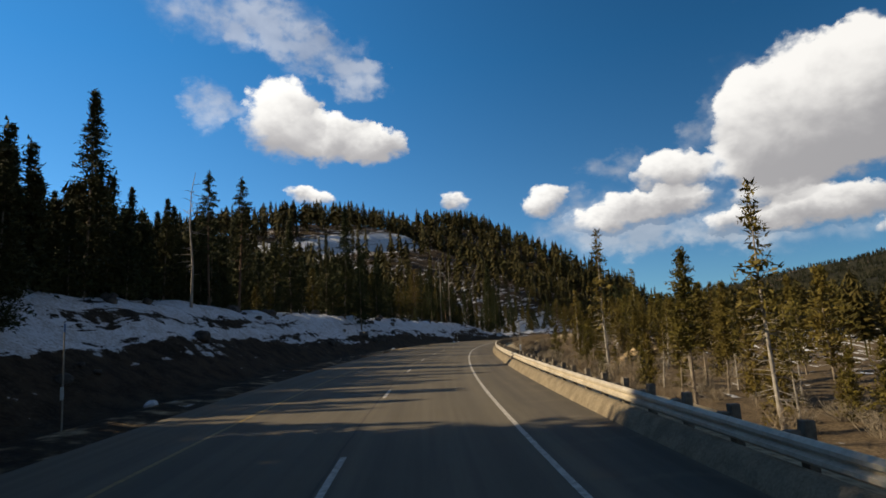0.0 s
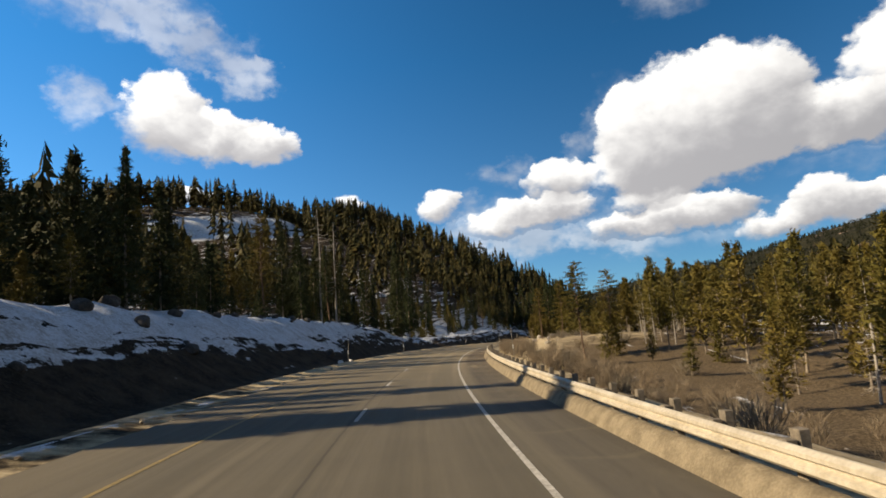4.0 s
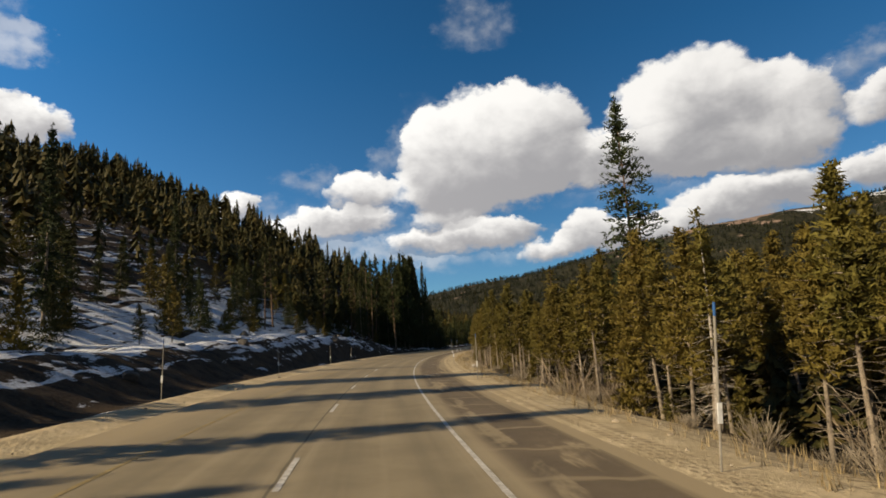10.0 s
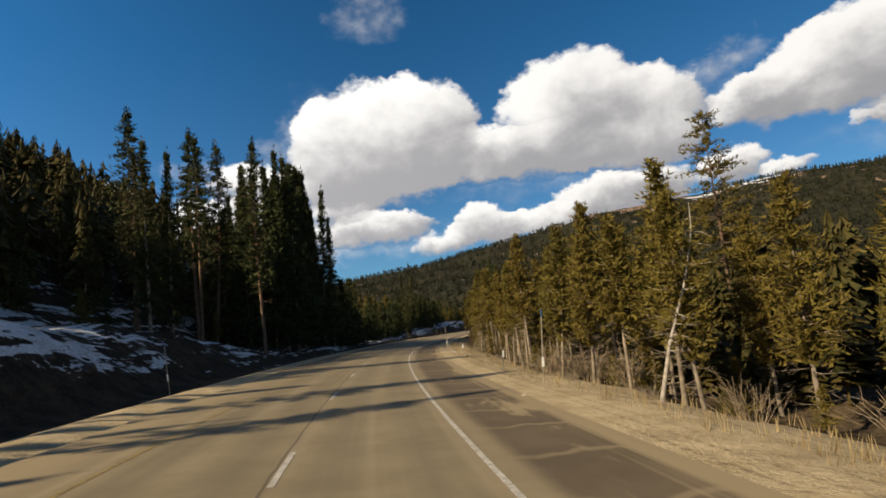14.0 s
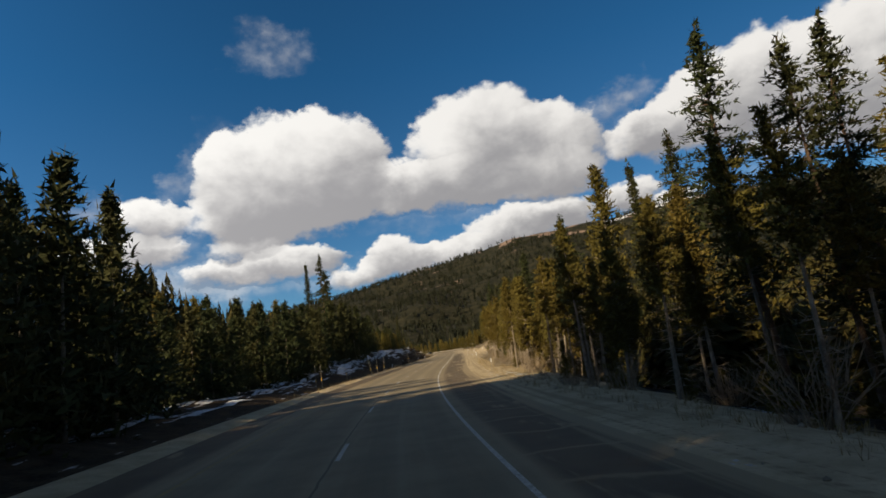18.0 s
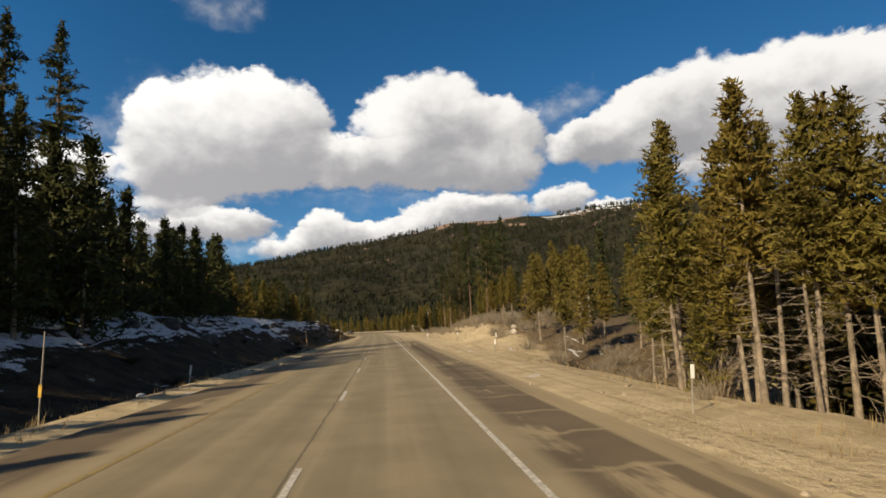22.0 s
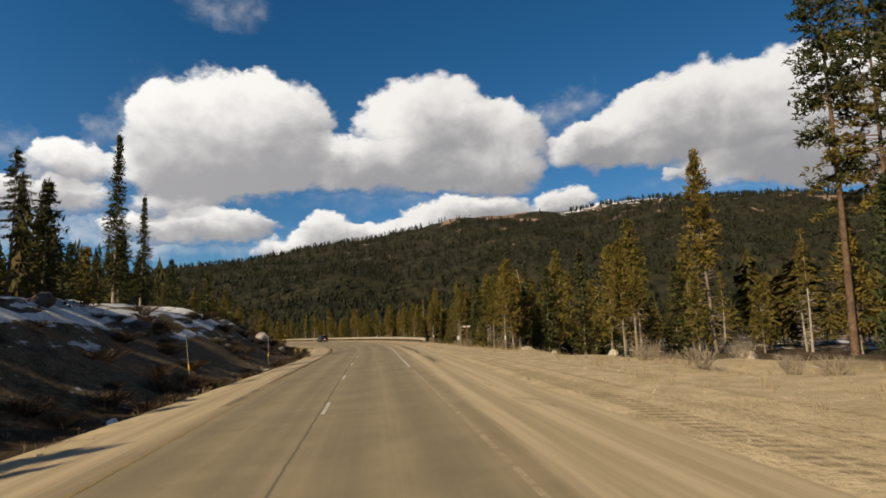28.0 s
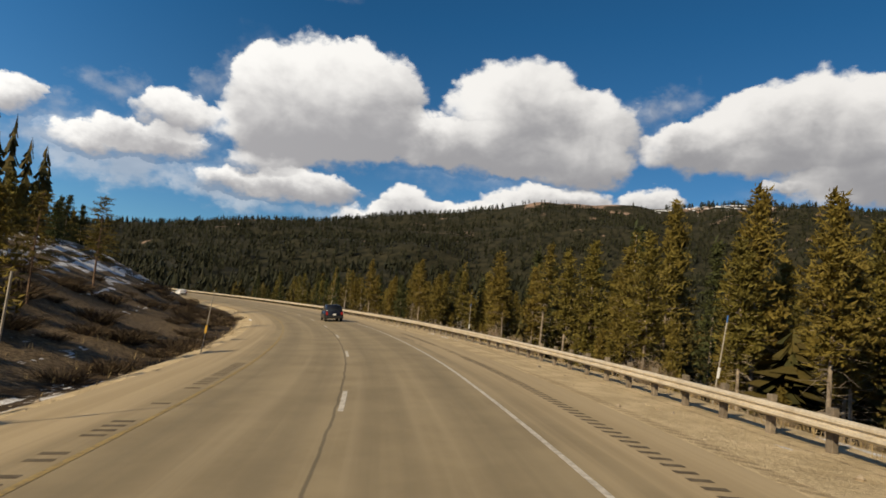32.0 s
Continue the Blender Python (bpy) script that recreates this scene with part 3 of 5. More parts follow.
asphalt = road_material()
white_paint = simple("worn_white_paint", (0.30, 0.27, 0.22), (0.66, 0.62, 0.55), 7.0, 0.7)
yellow_paint = simple("worn_yellow_paint", (0.19, 0.145, 0.075), (0.36, 0.26, 0.09), 7.0, 0.7)
ts_road = np.arange(-7.5, 45.0, 0.1)
road = tagged(new("road", weave("road", ts_road, [-6.2, -5.4, -4.2, -3.66, -2.75, -1.83, -0.9, 0, 0.9, 1.83, 2.75, 3.66, 4.6, 5.6, 6.9], 0.0, [asphalt])), "two-lane grey asphalt carriageway, dusty with sand at its edges", "road", kind="structure")


def rails_of(u0, u1, name, mat, t0=-7.5, t1=45.0, label=""):
    return part(name, weave(name, np.arange(t0, t1, 0.1), [u0, u1], 0.006, [mat]), road, label)


dusty_paint = simple("sand_covered_paint", (0.24, 0.19, 0.115), (0.42, 0.345, 0.23), 4.0, 0.8)
rails_of(3.60, 3.72, "edge_line", white_paint, t1=27.3, label="worn white edge line")
rails_of(3.60, 3.72, "edge_line", dusty_paint, 27.3, 29.5, "white edge line buried under drifted sand")
rails_of(3.60, 3.72, "edge_line", white_paint, t0=29.5, label="worn white edge line")
rails_of(-3.62, -3.50, "median_line", yellow_paint, label="worn yellow edge line")


def build_dashes():
    drift = keyed(TT, (0.5, -5.9), (4, -1.7), (7.8, -2.6), (12.85, -4.7), (14.75, 0.9), (21, 12.4), (23, 14.9), (25.8, 19.7), (28.8, 25.3), (30.7, 28), (32.6, 31), (40, 43))
    count = RUN - np.interp(22.25, TT, RUN) - drift
    for k in range(-60, 80):
        s = float(np.interp(12.19 * k, count, RUN))
        if s > RUN[-1] - 40 or s < 15:
            continue
        ts = np.interp(np.linspace(s, s + 3.05, 5), RUN, TT)
        part("lane_dash", weave("lane_dash", ts, [-0.06, 0.06], 0.006, [white_paint]), road)


build_dashes()

# ---------------------------------------------------------------- trees
def tube(points, radii, sides=6):
    """Verts and faces of a tapered tube through points."""
    pts, vs, fs = [Vector(p) for p in points], [], []
    for k, (p, r) in enumerate(zip(pts, radii)):
        d = (pts[min(k + 1, len(pts) - 1)] - pts[max(k - 1, 0)]).normalized()
        a = d.orthogonal().normalized()
        b = d.cross(a)
        vs += [tuple(p + a * r * math.cos(2 * math.pi * i / sides) + b * r * math.sin(2 * math.pi * i / sides)) for i in range(sides)]
        if k:
            o = (k - 1) * sides
            fs += [(o + i, o + (i + 1) % sides, o + sides + (i + 1) % sides, o + sides + i) for i in range(sides)]
    vs.append(tuple(pts[-1]))
    o = (len(pts) - 1) * sides
    fs += [(o + i, o + (i + 1) % sides, len(vs) - 1) for i in range(sides)]
    return vs, fs


def merged(pieces):
    vs, fs = [], []
    for v, f in pieces:
        o = len(vs)
        vs += list(v)
        fs += [tuple(i + o for i in q) for q in f]
    return vs, fs


def spike(p0, p1, r):
    """A three-sided tapered twig."""
    d = np.asarray(p1) - p0
    a = np.cross(d, (0.3, 0.2, 1.0))
    a = a / (np.linalg.norm(a) + 1e-6) * r
    b = np.cross(d, a)
    b = b / (np.linalg.norm(b) + 1e-6) * r
    return [tuple(p0 + a), tuple(p0 - 0.5 * a + 0.87 * b), tuple(p0 - 0.5 * a - 0.87 * b), tuple(p1)], [(0, 1, 3), (1, 2, 3), (2, 0, 3)]


def sprays(rng, centres, ways, size, count):
    """Needle sprays: slim triangles fanned round each centre, mostly along its branch."""
    n = len(centres)
    c = np.repeat(np.asarray(centres), count, 0)
    w = np.repeat(np.asarray(ways), count, 0)
    s = np.repeat(np.asarray(size), count)[:, None]
    w = w + rng.normal(0, 0.55, w.shape)
    w /= np.linalg.norm(w, axis=1, keepdims=True)
    side = np.cross(w, rng.normal(0, 1, w.shape))
    side /= np.linalg.norm(side, axis=1, keepdims=True) + 1e-6
    c = c + rng.normal(0, 0.28, c.shape) * s
    ln = s * rng.uniform(0.6, 1.25, (len(c), 1))
    wd = ln * rng.uniform(0.14, 0.28, (len(c), 1))
    v = np.stack([c - w * ln * 0.35 + side * wd * 0.5, c - w * ln * 0.15 - side * wd, c + w * ln * 0.65], 1).reshape(-1, 3)
    f = np.arange(len(c) * 3).reshape(-1, 3)
    return v, f


def conifer(seed, height, base, radius, shape, needles, bark, gap=0.55, per=6, clumps=4, size=0.62, fan=4, droop=0.25, dead=0, lean=0.0, patchy=0.0):
    """A conifer: tapered trunk, bare dead limbs, and a crown of needle sprays on whorls of branches."""
    rng = np.random.default_rng(seed)
    bend = rng.normal(0, 0.012, 2) * height
    axis = lambda z: np.array([bend[0] * math.sin(z / height * 2.4) + lean * z, bend[1] * math.sin(z / height * 1.9), z])
    foot = 0.0080 * height + 0.03
    zs = [-0.5, 0.0, 0.25] + [height * k for k in (0.15, 0.35, 0.55, 0.75, 0.9, 1.0)]
    rs = [foot * 1.35, foot * 1.25, foot] + [foot * (1 - 0.93 * k) for k in (0.15, 0.35, 0.55, 0.75, 0.9, 1.0)]
    v, f = tube([axis(z) for z in zs], rs, 7)
    trunk = mesh_of("trunk", v, f, [bark], False)
    limbs, cs, ws, ss = [], [], [], []
    z = base * height
    while z < height * 0.985:
        k = (z / height - base) / (1 - base)
        if shape == "cone":
            r = radius * (1 - k) ** 0.8 * (0.75 + 0.25 * min(1, k * 6))
        elif shape == "column":
            r = radius * (1 - k ** 2.2) * (0.55 + 0.45 * min(1, k * 4))
        elif shape == "spire":
            r = radius * (1 - k) ** 0.6 * (0.5 + 0.5 * min(1, k * 3.5))
        else:
            r = radius * math.sqrt(max(0, 1 - (k * 1.25 - 0.35) ** 2)) * (1 - 0.35 * k)
        r = max(r, 0.25)
        for i in range(per):
            if rng.random() < patchy:
                continue
            a = rng.uniform(0, 2 * math.pi)
            ln = r * rng.uniform(0.6, 1.12)
            up = 0.35 * k - droop + rng.normal(0, 0.1)
            w = np.array([math.cos(a), math.sin(a), up])
            p0 = axis(z + rng.uniform(-0.25, 0.25))
            tip = p0 + w * ln
            if ln > 0.9 and base > 0.12:
                limbs.append(spike(p0, p0 + w * ln * 0.85, 0.018 + 0.010 * ln))
            m = max(2, int(clumps * (0.5 + ln / max(radius, 0.5))))
            for q in np.linspace(0.30 if ln > 1 else 0.1, 1.0, m):
                cs.append(p0 + w * ln * q + np.array([0, 0, -0.12 * ln * q * q]))
                ws.append(w * 0.7 + np.array([0, 0, 0.25]))
                ss.append(size * (1.1 - 0.35 * q) * (0.75 + 0.25 * (1 - k)))
        z += gap * rng.uniform(0.7, 1.3) * (1 - 0.35 * k)
    cs.append(axis(height))
    ws.append(np.array([0, 0, 1.0]))
    ss.append(size * 0.8)
    v, f = sprays(rng, cs, ws, ss, fan)
    crown = mesh_of("crown", v, f, [needles])
    for i in range(dead):
        z = rng.uniform(0.08, base + 0.1) * height
        a = rng.uniform(0, 2 * math.pi)
        ln = rng.uniform(0.35, 0.85) * radius
        p0, w = axis(z), np.array([math.cos(a), math.sin(a), rng.uniform(-0.35, 0.15)])
        mid = p0 + w * ln * 0.55
        limbs.append(spike(p0, mid, 0.022))
        for _ in range(2):
            limbs.append(spike(p0 * 0.3 + mid * 0.7, mid + (w + rng.normal(0, 0.4, 3)) * ln * 0.45, 0.012))
    v, f = merged(limbs) if limbs else ([(0, 0, 0), (0.01, 0, 0), (0, 0.01, 0)], [(0, 1, 2)])
    boughs = mesh_of("bough", v, f, [bark])
    return trunk, boughs, crown


def snag(seed, height):
    rng = np.random.default_rng(seed)
    pts = [(0, 0, -0.4), (0, 0, 0)] + [(rng.normal(0, 0.01) * height, rng.normal(0, 0.01) * height, height * k) for k in (0.3, 0.6, 0.85, 1)]
    v, f = tube(pts, [0.013 * height, 0.011 * height] + [0.010 * height * (1 - 0.85 * k) for k in (0.3, 0.6, 0.85, 1)], 6)
    trunk = mesh_of("trunk", v, f, [dead_wood], False)
    limbs = []
    for i in range(34):
        z, a, ln = rng.uniform(0.2, 0.97) * height, rng.uniform(0, 6.28), rng.uniform(0.4, 1.6)
        p0, w = np.array([0, 0, z]), np.array([math.cos(a), math.sin(a), rng.uniform(-0.3, 0.25)])
        limbs.append(tube([p0, p0 + w * ln * 0.6, p0 + w * ln + np.array([0, 0, rng.uniform(-0.25, 0.3)])], [0.03, 0.018, 0.006], 3))
    return trunk, mesh_of("bough", *merged(limbs), [dead_wood])


# kind: meshes, height, label, category
TREES = {
    "fir": (conifer(11, 24, 0.08, 3.6, "cone", fir_green, bark_grey, 0.62, 7, 5, 0.80, 5, 0.28), 24, "tall dark green fir with drooping boughs down to the ground", "fir tree"),
    "slim_fir": (conifer(12, 25, 0.10, 2.3, "cone", fir_green, bark_grey, 0.60, 6, 4, 0.72, 5, 0.3), 25, "narrow dark green fir with short drooping boughs", "fir tree"),
    "shore_fir": (conifer(13, 22, 0.30, 2.7, "column", fir_green, bark_red, 0.55, 6, 4, 0.62, 6, 0.2, dead=14, patchy=0.16), 22, "dark green fir with a bare reddish lower trunk", "fir tree"),
    "tall_pine": (conifer(14, 26, 0.40, 2.9, "column", fir_green, bark_red, 0.72, 6, 5, 0.62, 8, 0.12, dead=16, patchy=0.26), 26, "tall pine with a bare reddish trunk and a ragged open crown", "pine tree"),
    "old_pine": (conifer(15, 25, 0.36, 4.3, "round", pine_green, bark_red, 0.75, 6, 6, 0.60, 8, 0.02, dead=10, patchy=0.22), 25, "old pine with a thick reddish trunk and a broad crown", "pine tree"),
    "lodgepole": (conifer(16, 9, 0.38, 1.45, "spire", pine_green, bark_grey, 0.27, 7, 4, 0.42, 6, 0.02, dead=40, patchy=0.10), 9, "olive green lodgepole pine with a bare grey trunk and dead twigs", "pine tree"),
    "lodgepole_b": (conifer(17, 10, 0.44, 1.35, "spire", pine_green, bark_grey, 0.29, 7, 4, 0.43, 6, 0.0, dead=46, lean=0.02, patchy=0.16), 10, "slender olive green lodgepole pine with a bare pale trunk", "pine tree"),
    "lodgepole_c": (conifer(26, 9.5, 0.30, 1.75, "spire", pine_green, bark_grey, 0.30, 7, 5, 0.43, 5, -0.04, dead=30, patchy=0.12), 9.5, "bushy-headed olive lodgepole pine on a crooked grey trunk", "pine tree"),
    "lodgepole_d": (conifer(27, 10, 0.55, 1.15, "column", pine_green, bark_grey, 0.27, 6, 4, 0.36, 8, 0.05, dead=54, lean=-0.03, patchy=0.2), 10, "thin olive lodgepole pine, long bare trunk, short ragged crown", "pine tree"),
    "bushy_pine": (conifer(18, 9, 0.06, 2.5, "cone", pine_green, bark_grey, 0.48, 7, 3, 0.9, 4, -0.08), 11, "bushy yellow-green young pine branched to the ground", "pine tree"),
    "young_pine": (conifer(19, 5.0, 0.06, 1.35, "cone", pine_green, bark_grey, 0.32, 6, 3, 0.46, 4, -0.15), 5, "small bushy yellow-green pine sapling", "pine tree"),
    "snag": (snag(23, 12), 12, "bare bleached dead tree with broken twigs", "dead tree"),
    "gaunt_pine": (conifer(22, 10, 0.42, 1.3, "cone", pine_green, dead_wood, 0.5, 5, 3, 0.5, 4, 0.18, dead=60, patchy=0.25), 10, "gaunt half-dead pine with a pale trunk and bare lower boughs", "pine tree"),
}
TREES["bushy_fir"] = (conifer(31, 9, 0.03, 2.6, "cone", fir_green, bark_grey, 0.45, 7, 3, 0.70, 5, 0.1), 9, "broad bushy dark green fir branched to the ground", "fir tree")
TREES["forest_fir"] = (conifer(32, 14, 0.08, 2.3, "cone", fir_green, bark_grey, 0.7, 6, 3, 0.85, 5, 0.2), 14, "dark green fir standing in the wood", "fir tree")
TREES["forest_pine"] = (conifer(33, 10, 0.20, 1.9, "column", pine_green, bark_grey, 0.5, 6, 3, 0.72, 4, 0.0, dead=8), 10, "olive green pine standing deeper in the wood", "pine tree")
NAMES = {"lodgepole": "lodgepole_pine", "lodgepole_b": "slender_pine", "lodgepole_c": "crooked_pine", "lodgepole_d": "thin_pine", "young_pine": "young_pine", "snag": "dead_tree", "forest_fir": "forest_fir", "forest_pine": "forest_pine", "bushy_fir": "bushy_fir"}
MASTER = {}


def tree(kind, t, u, height=None, turn=None, lean=0.0, dz=-0.1):
    """A tree of the kind, rooted in the ground at t, u."""
    meshes, tall, label, category = TREES[kind]
    k = (height or tall) / tall
    turn = random.uniform(0, 360) if turn is None else turn
    wide = k ** 0.8
    m = Matrix.Translation(spot(t, u, dz)) @ pose(0, 0, 0, lean * 0.6, lean, 0) @ pose(0, 0, 0, 0, 0, turn) @ Matrix.Diagonal((wide, wide, k, 1))
    if kind not in MASTER:
        name = NAMES.get(kind, category.replace(" ", "_"))
        ob = tagged(new(name, meshes[0]), label, category, "trees along the road")
        tagged(part("bough", meshes[1], ob), kind="stuff")
        if len(meshes) > 2:
            part("crown", meshes[2], ob)
        MASTER[kind] = ob
        ob.matrix_basis = m
        return ob
    s = MASTER[kind].scale
    return copy_thing(MASTER[kind], m @ Matrix.Diagonal((1 / s.x, 1 / s.y, 1 / s.z, 1)))


def key_tree(kind, t, u, top, turn=None, lean=0.0):
    """A tree whose top stands so far above the road."""
    z = float(np.interp(t, TT, LINE_N[2])) + top - spot(t, u).z
    return tree(kind, t, u, max(z, 2.0), turn, lean)


def scatter(kinds, t0, t1, u0, u1, count, low, high, seed, near=2.2, lean=2.0):
    """Trees strewn over a stretch, no two nearer than near."""
    rng, put = random.Random(seed), []
    for _ in range(count * 6):
        if len(put) >= count:
            break
        t, u = rng.uniform(t0, t1), rng.uniform(u0, u1)
        if all((t - a) ** 2 * 625 + (u - b) ** 2 > near * near for a, b in put):
            put.append((t, u))
            tree(rng.choice(kinds), t, u, rng.uniform(low, high), rng.uniform(0, 360), rng.uniform(-lean, lean))


# ---- woods too far or too many to tell apart
def wood_template(rng, tiers, points, bare=0.06, fat=1.0):
    """A rough conifer of unit height: ragged drooping boughs on a thin stem."""
    vs, fs = [], []
    for k in range(tiers):
        f = k / tiers
        z0 = bare + (0.94 - bare) * f
        step = (0.94 - bare) / tiers
        r = fat * 0.135 * ((1 - f) ** 0.75 if bare < 0.2 else math.sin(math.pi * min(1, 0.28 + 0.72 * f)) ** 0.7) * min(1, 0.6 + 2.5 * f) + 0.010
        for i in range(points):
            a = rng.uniform(0, 2 * math.pi)
            q, w = r * rng.uniform(0.45, 1.3), rng.uniform(0.35, 0.7) * (1.0 if tiers < 16 else 0.5)
            z = z0 + rng.uniform(-0.5, 0.5) * step
            o = len(vs)
            vs += [(0, 0, min(z + step * rng.uniform(1.0, 2.2), 1.0)), (q * math.cos(a - w), q * math.sin(a - w), z - rng.uniform(0, 0.03)), (q * 1.15 * math.cos(a + w * 0.3), q * 1.15 * math.sin(a + w * 0.3), z - rng.uniform(-0.01, 0.05))]
            fs.append((o, o + 1, o + 2))
    o = len(vs)
    vs += [(0.011, 0, -0.03), (-0.007, 0.010, -0.03), (-0.007, -0.010, -0.03), (0, 0, 1.0)]
    fs += [(o, o + 1, o + 3), (o + 1, o + 2, o + 3), (o + 2, o, o + 3)]
    return np.array(vs), np.array(fs)


def wood(name, places, heights, label, seed, tiers=13, points=7, spread=1.0, mat=None, bare=(0.05, 0.3)):
    """Many rough conifers joined into one sheet of wood."""
    rng = np.random.default_rng(seed)
    forms = [wood_template(rng, tiers, points, rng.uniform(*bare), rng.uniform(0.8, 1.2)) for _ in range(5)]
    pick = rng.integers(0, 5, len(places))
    vs, fs, o = [], [], 0
    for k, (v, f) in enumerate(forms):
        p, h = places[pick == k], heights[pick == k]
        if not len(p):
            continue
        a = rng.uniform(0, 6.28, len(p))
        w = h * rng.uniform(0.75, 1.2, len(p)) * spread
        x = (v[None, :, 0] * np.cos(a)[:, None] - v[None, :, 1] * np.sin(a)[:, None]) * w[:, None]
        y = (v[None, :, 0] * np.sin(a)[:, None] + v[None, :, 1] * np.cos(a)[:, None]) * w[:, None]
        q = np.stack([x, y, v[None, :, 2] * h[:, None]], -1) + p[:, None, :]
        vs.append(q.reshape(-1, 3))
        fs.append((f[None] + (np.arange(len(p)) * len(v))[:, None, None] + o).reshape(-1, 3))
        o += len(p) * len(v)
    me = mesh_of(name, np.concatenate(vs), np.concatenate(fs), [mat or far_green])
    return tagged(new(name, me), label, "forest", kind="stuff")


LAST = {}


def strewn(seed, t0, t1, u0, u1, count, power=1.0):
    rng = np.random.default_rng(seed)
    t = rng.uniform(t0, t1, count)
    u = u0 + (u1 - u0) * rng.uniform(0, 1, count) ** power
    LAST.update(t=t, u=u)
    return ground_at(t, u, -0.3), rng


def build_woods():
    p, rng = strewn(1, -6, 26.5, -36, -330, 4200, 0.9)
    ts, us = LAST["t"], LAST["u"]
    shelf = (ts > 12.6) & (ts < 17.4) & (us < -168) & (us > -206)
    below = (ts > 12.0) & (ts < 17.4) & (us < -95) & (us >= -168) & (rng.random(len(ts)) < 0.72)
    keep = ~(shelf | below)
    least = keyed(ts[keep], (9.8, 0.75), (11, 0.5))
    p, low = p[keep], least + (1 - least) * smooth(-us[keep], 40, 115)
    wood("hillside_forest", p, rng.uniform(12, 24, len(p)) * low, "dense dark conifer forest climbing a hillside with snow between the trunks", 1, 12, 6)
    p, rng = strewn(7, 15.2, 19.4, -24, -55, 180, 1.0)
    wood("tall_forest", p, rng.uniform(7, 12, len(p)), "dark firs crowding the slope above the bend", 7, 16, 8)
    p, rng = strewn(2, 20.5, 44, -36, -150, 900, 1.1)
    wood("ridge_forest", p, rng.uniform(8, 17, len(p)), "dark conifer wood behind the snowy road bank", 2)
    p, rng = strewn(3, -4, 9.5, 85, 330, 620, 1.0)
    wood("river_forest", p, rng.uniform(8, 16, len(p)), "olive conifer wood on the river flat", 3, mat=flat_green, bare=(0.1, 0.4))
    p, rng = strewn(4, 9, 44, 85, 330, 1900, 1.1)
    wood("valley_forest", p, rng.uniform(9, 17, len(p)), "olive green pine forest filling the valley floor", 4, mat=flat_green, bare=(0.1, 0.4))
    # dark conifers added as a backdrop for the black shade inside the wood
    p, rng = strewn(6, 10.2, 23, 24, 46, 420, 1.0)
    wood("dark_wood", p, rng.uniform(6, 9.5, len(p)), "dark close-grown young conifers added as forest shade behind the front row of pines", 6, 22, 18, 1.15)
    # low dark filler trees, standing in for the shade between the trunks
    p, rng = strewn(11, 10.4, 23, 15.5, 25, 520, 1.0)
    wood("undergrowth", p, rng.uniform(2.2, 5.2, len(p)), "dark young conifers added between the pine trunks to stand for shade", 11, 14, 12, 1.3)
    p, rng = strewn(12, 31, 38, 18, 30, 260, 1.0)
    wood("undergrowth", p, rng.uniform(2.5, 6.0, len(p)), "dark young conifers added below the outer bend to stand for shade", 12, 14, 12, 1.3)
    p, rng = strewn(5, -3, 43, 46, 88, 560, 1.0)
    wood("pine_wood", p, rng.uniform(8, 13, len(p)), "olive green pines standing close behind the roadside trees", 5, 22, 17, 1.0, flat_green, (0.1, 0.4))


build_woods()

# ---------------------------------------------------------------- the far mountain
SKYLINE_AZ = (-138, -108, -95, -90, -86, -82, -78, -75, -71, -67, -64.5, -60, -57, -54, -51, -48.5, -46, -42, -38, -34, -30, -26, -20, -12, -2)
SKYLINE_EL = (5.0, 7.0, 8.0, 8.5, 9.5, 10.2, 10.5, 10.7, 10.5, 10.3, 10.4, 10.1, 9.9, 9.4, 8.9, 8.5, 7.9, 7.3, 6.7, 6.1, 5.4, 4.9, 3.6, 2.0, 0.6)


def mountain_material():
    m, n, b, place = material("mountain_slope", 0.95, 0.0, 0.1)
    at = n.tree.nodes.new("ShaderNodeVertexColor")
    at.layer_name = "cover"
    rock, snow, _ = n.split(at.outputs["Color"])
    big, mid = n.noise(place, 0.012, 6.0, 0.6), n.noise(place, 0.05, 5.0, 0.65)
    c = n.mix(n.span(mid, 0.35, 0.65), (0.014, 0.015, 0.009), (0.040, 0.036, 0.020))
    stone = n.mix(n.span(mid, 0.3, 0.7), (0.17, 0.115, 0.085), (0.31, 0.22, 0.165))
    c = n.mix(n.span(n.math("ADD", rock, n.math("MULTIPLY", n.math("SUBTRACT", big, 0.5), 1.7)), 0.52, 0.62), c, stone)
    c = n.mix(n.span(n.math("ADD", snow, n.math("MULTIPLY", n.math("SUBTRACT", mid, 0.5), 1.6)), 0.62, 0.72), c, (0.8, 0.81, 0.84))
    n.tree.links.new(c, b.inputs["Base Color"])
    bump(n, b, mid, 0.6, 4.0)
    return m


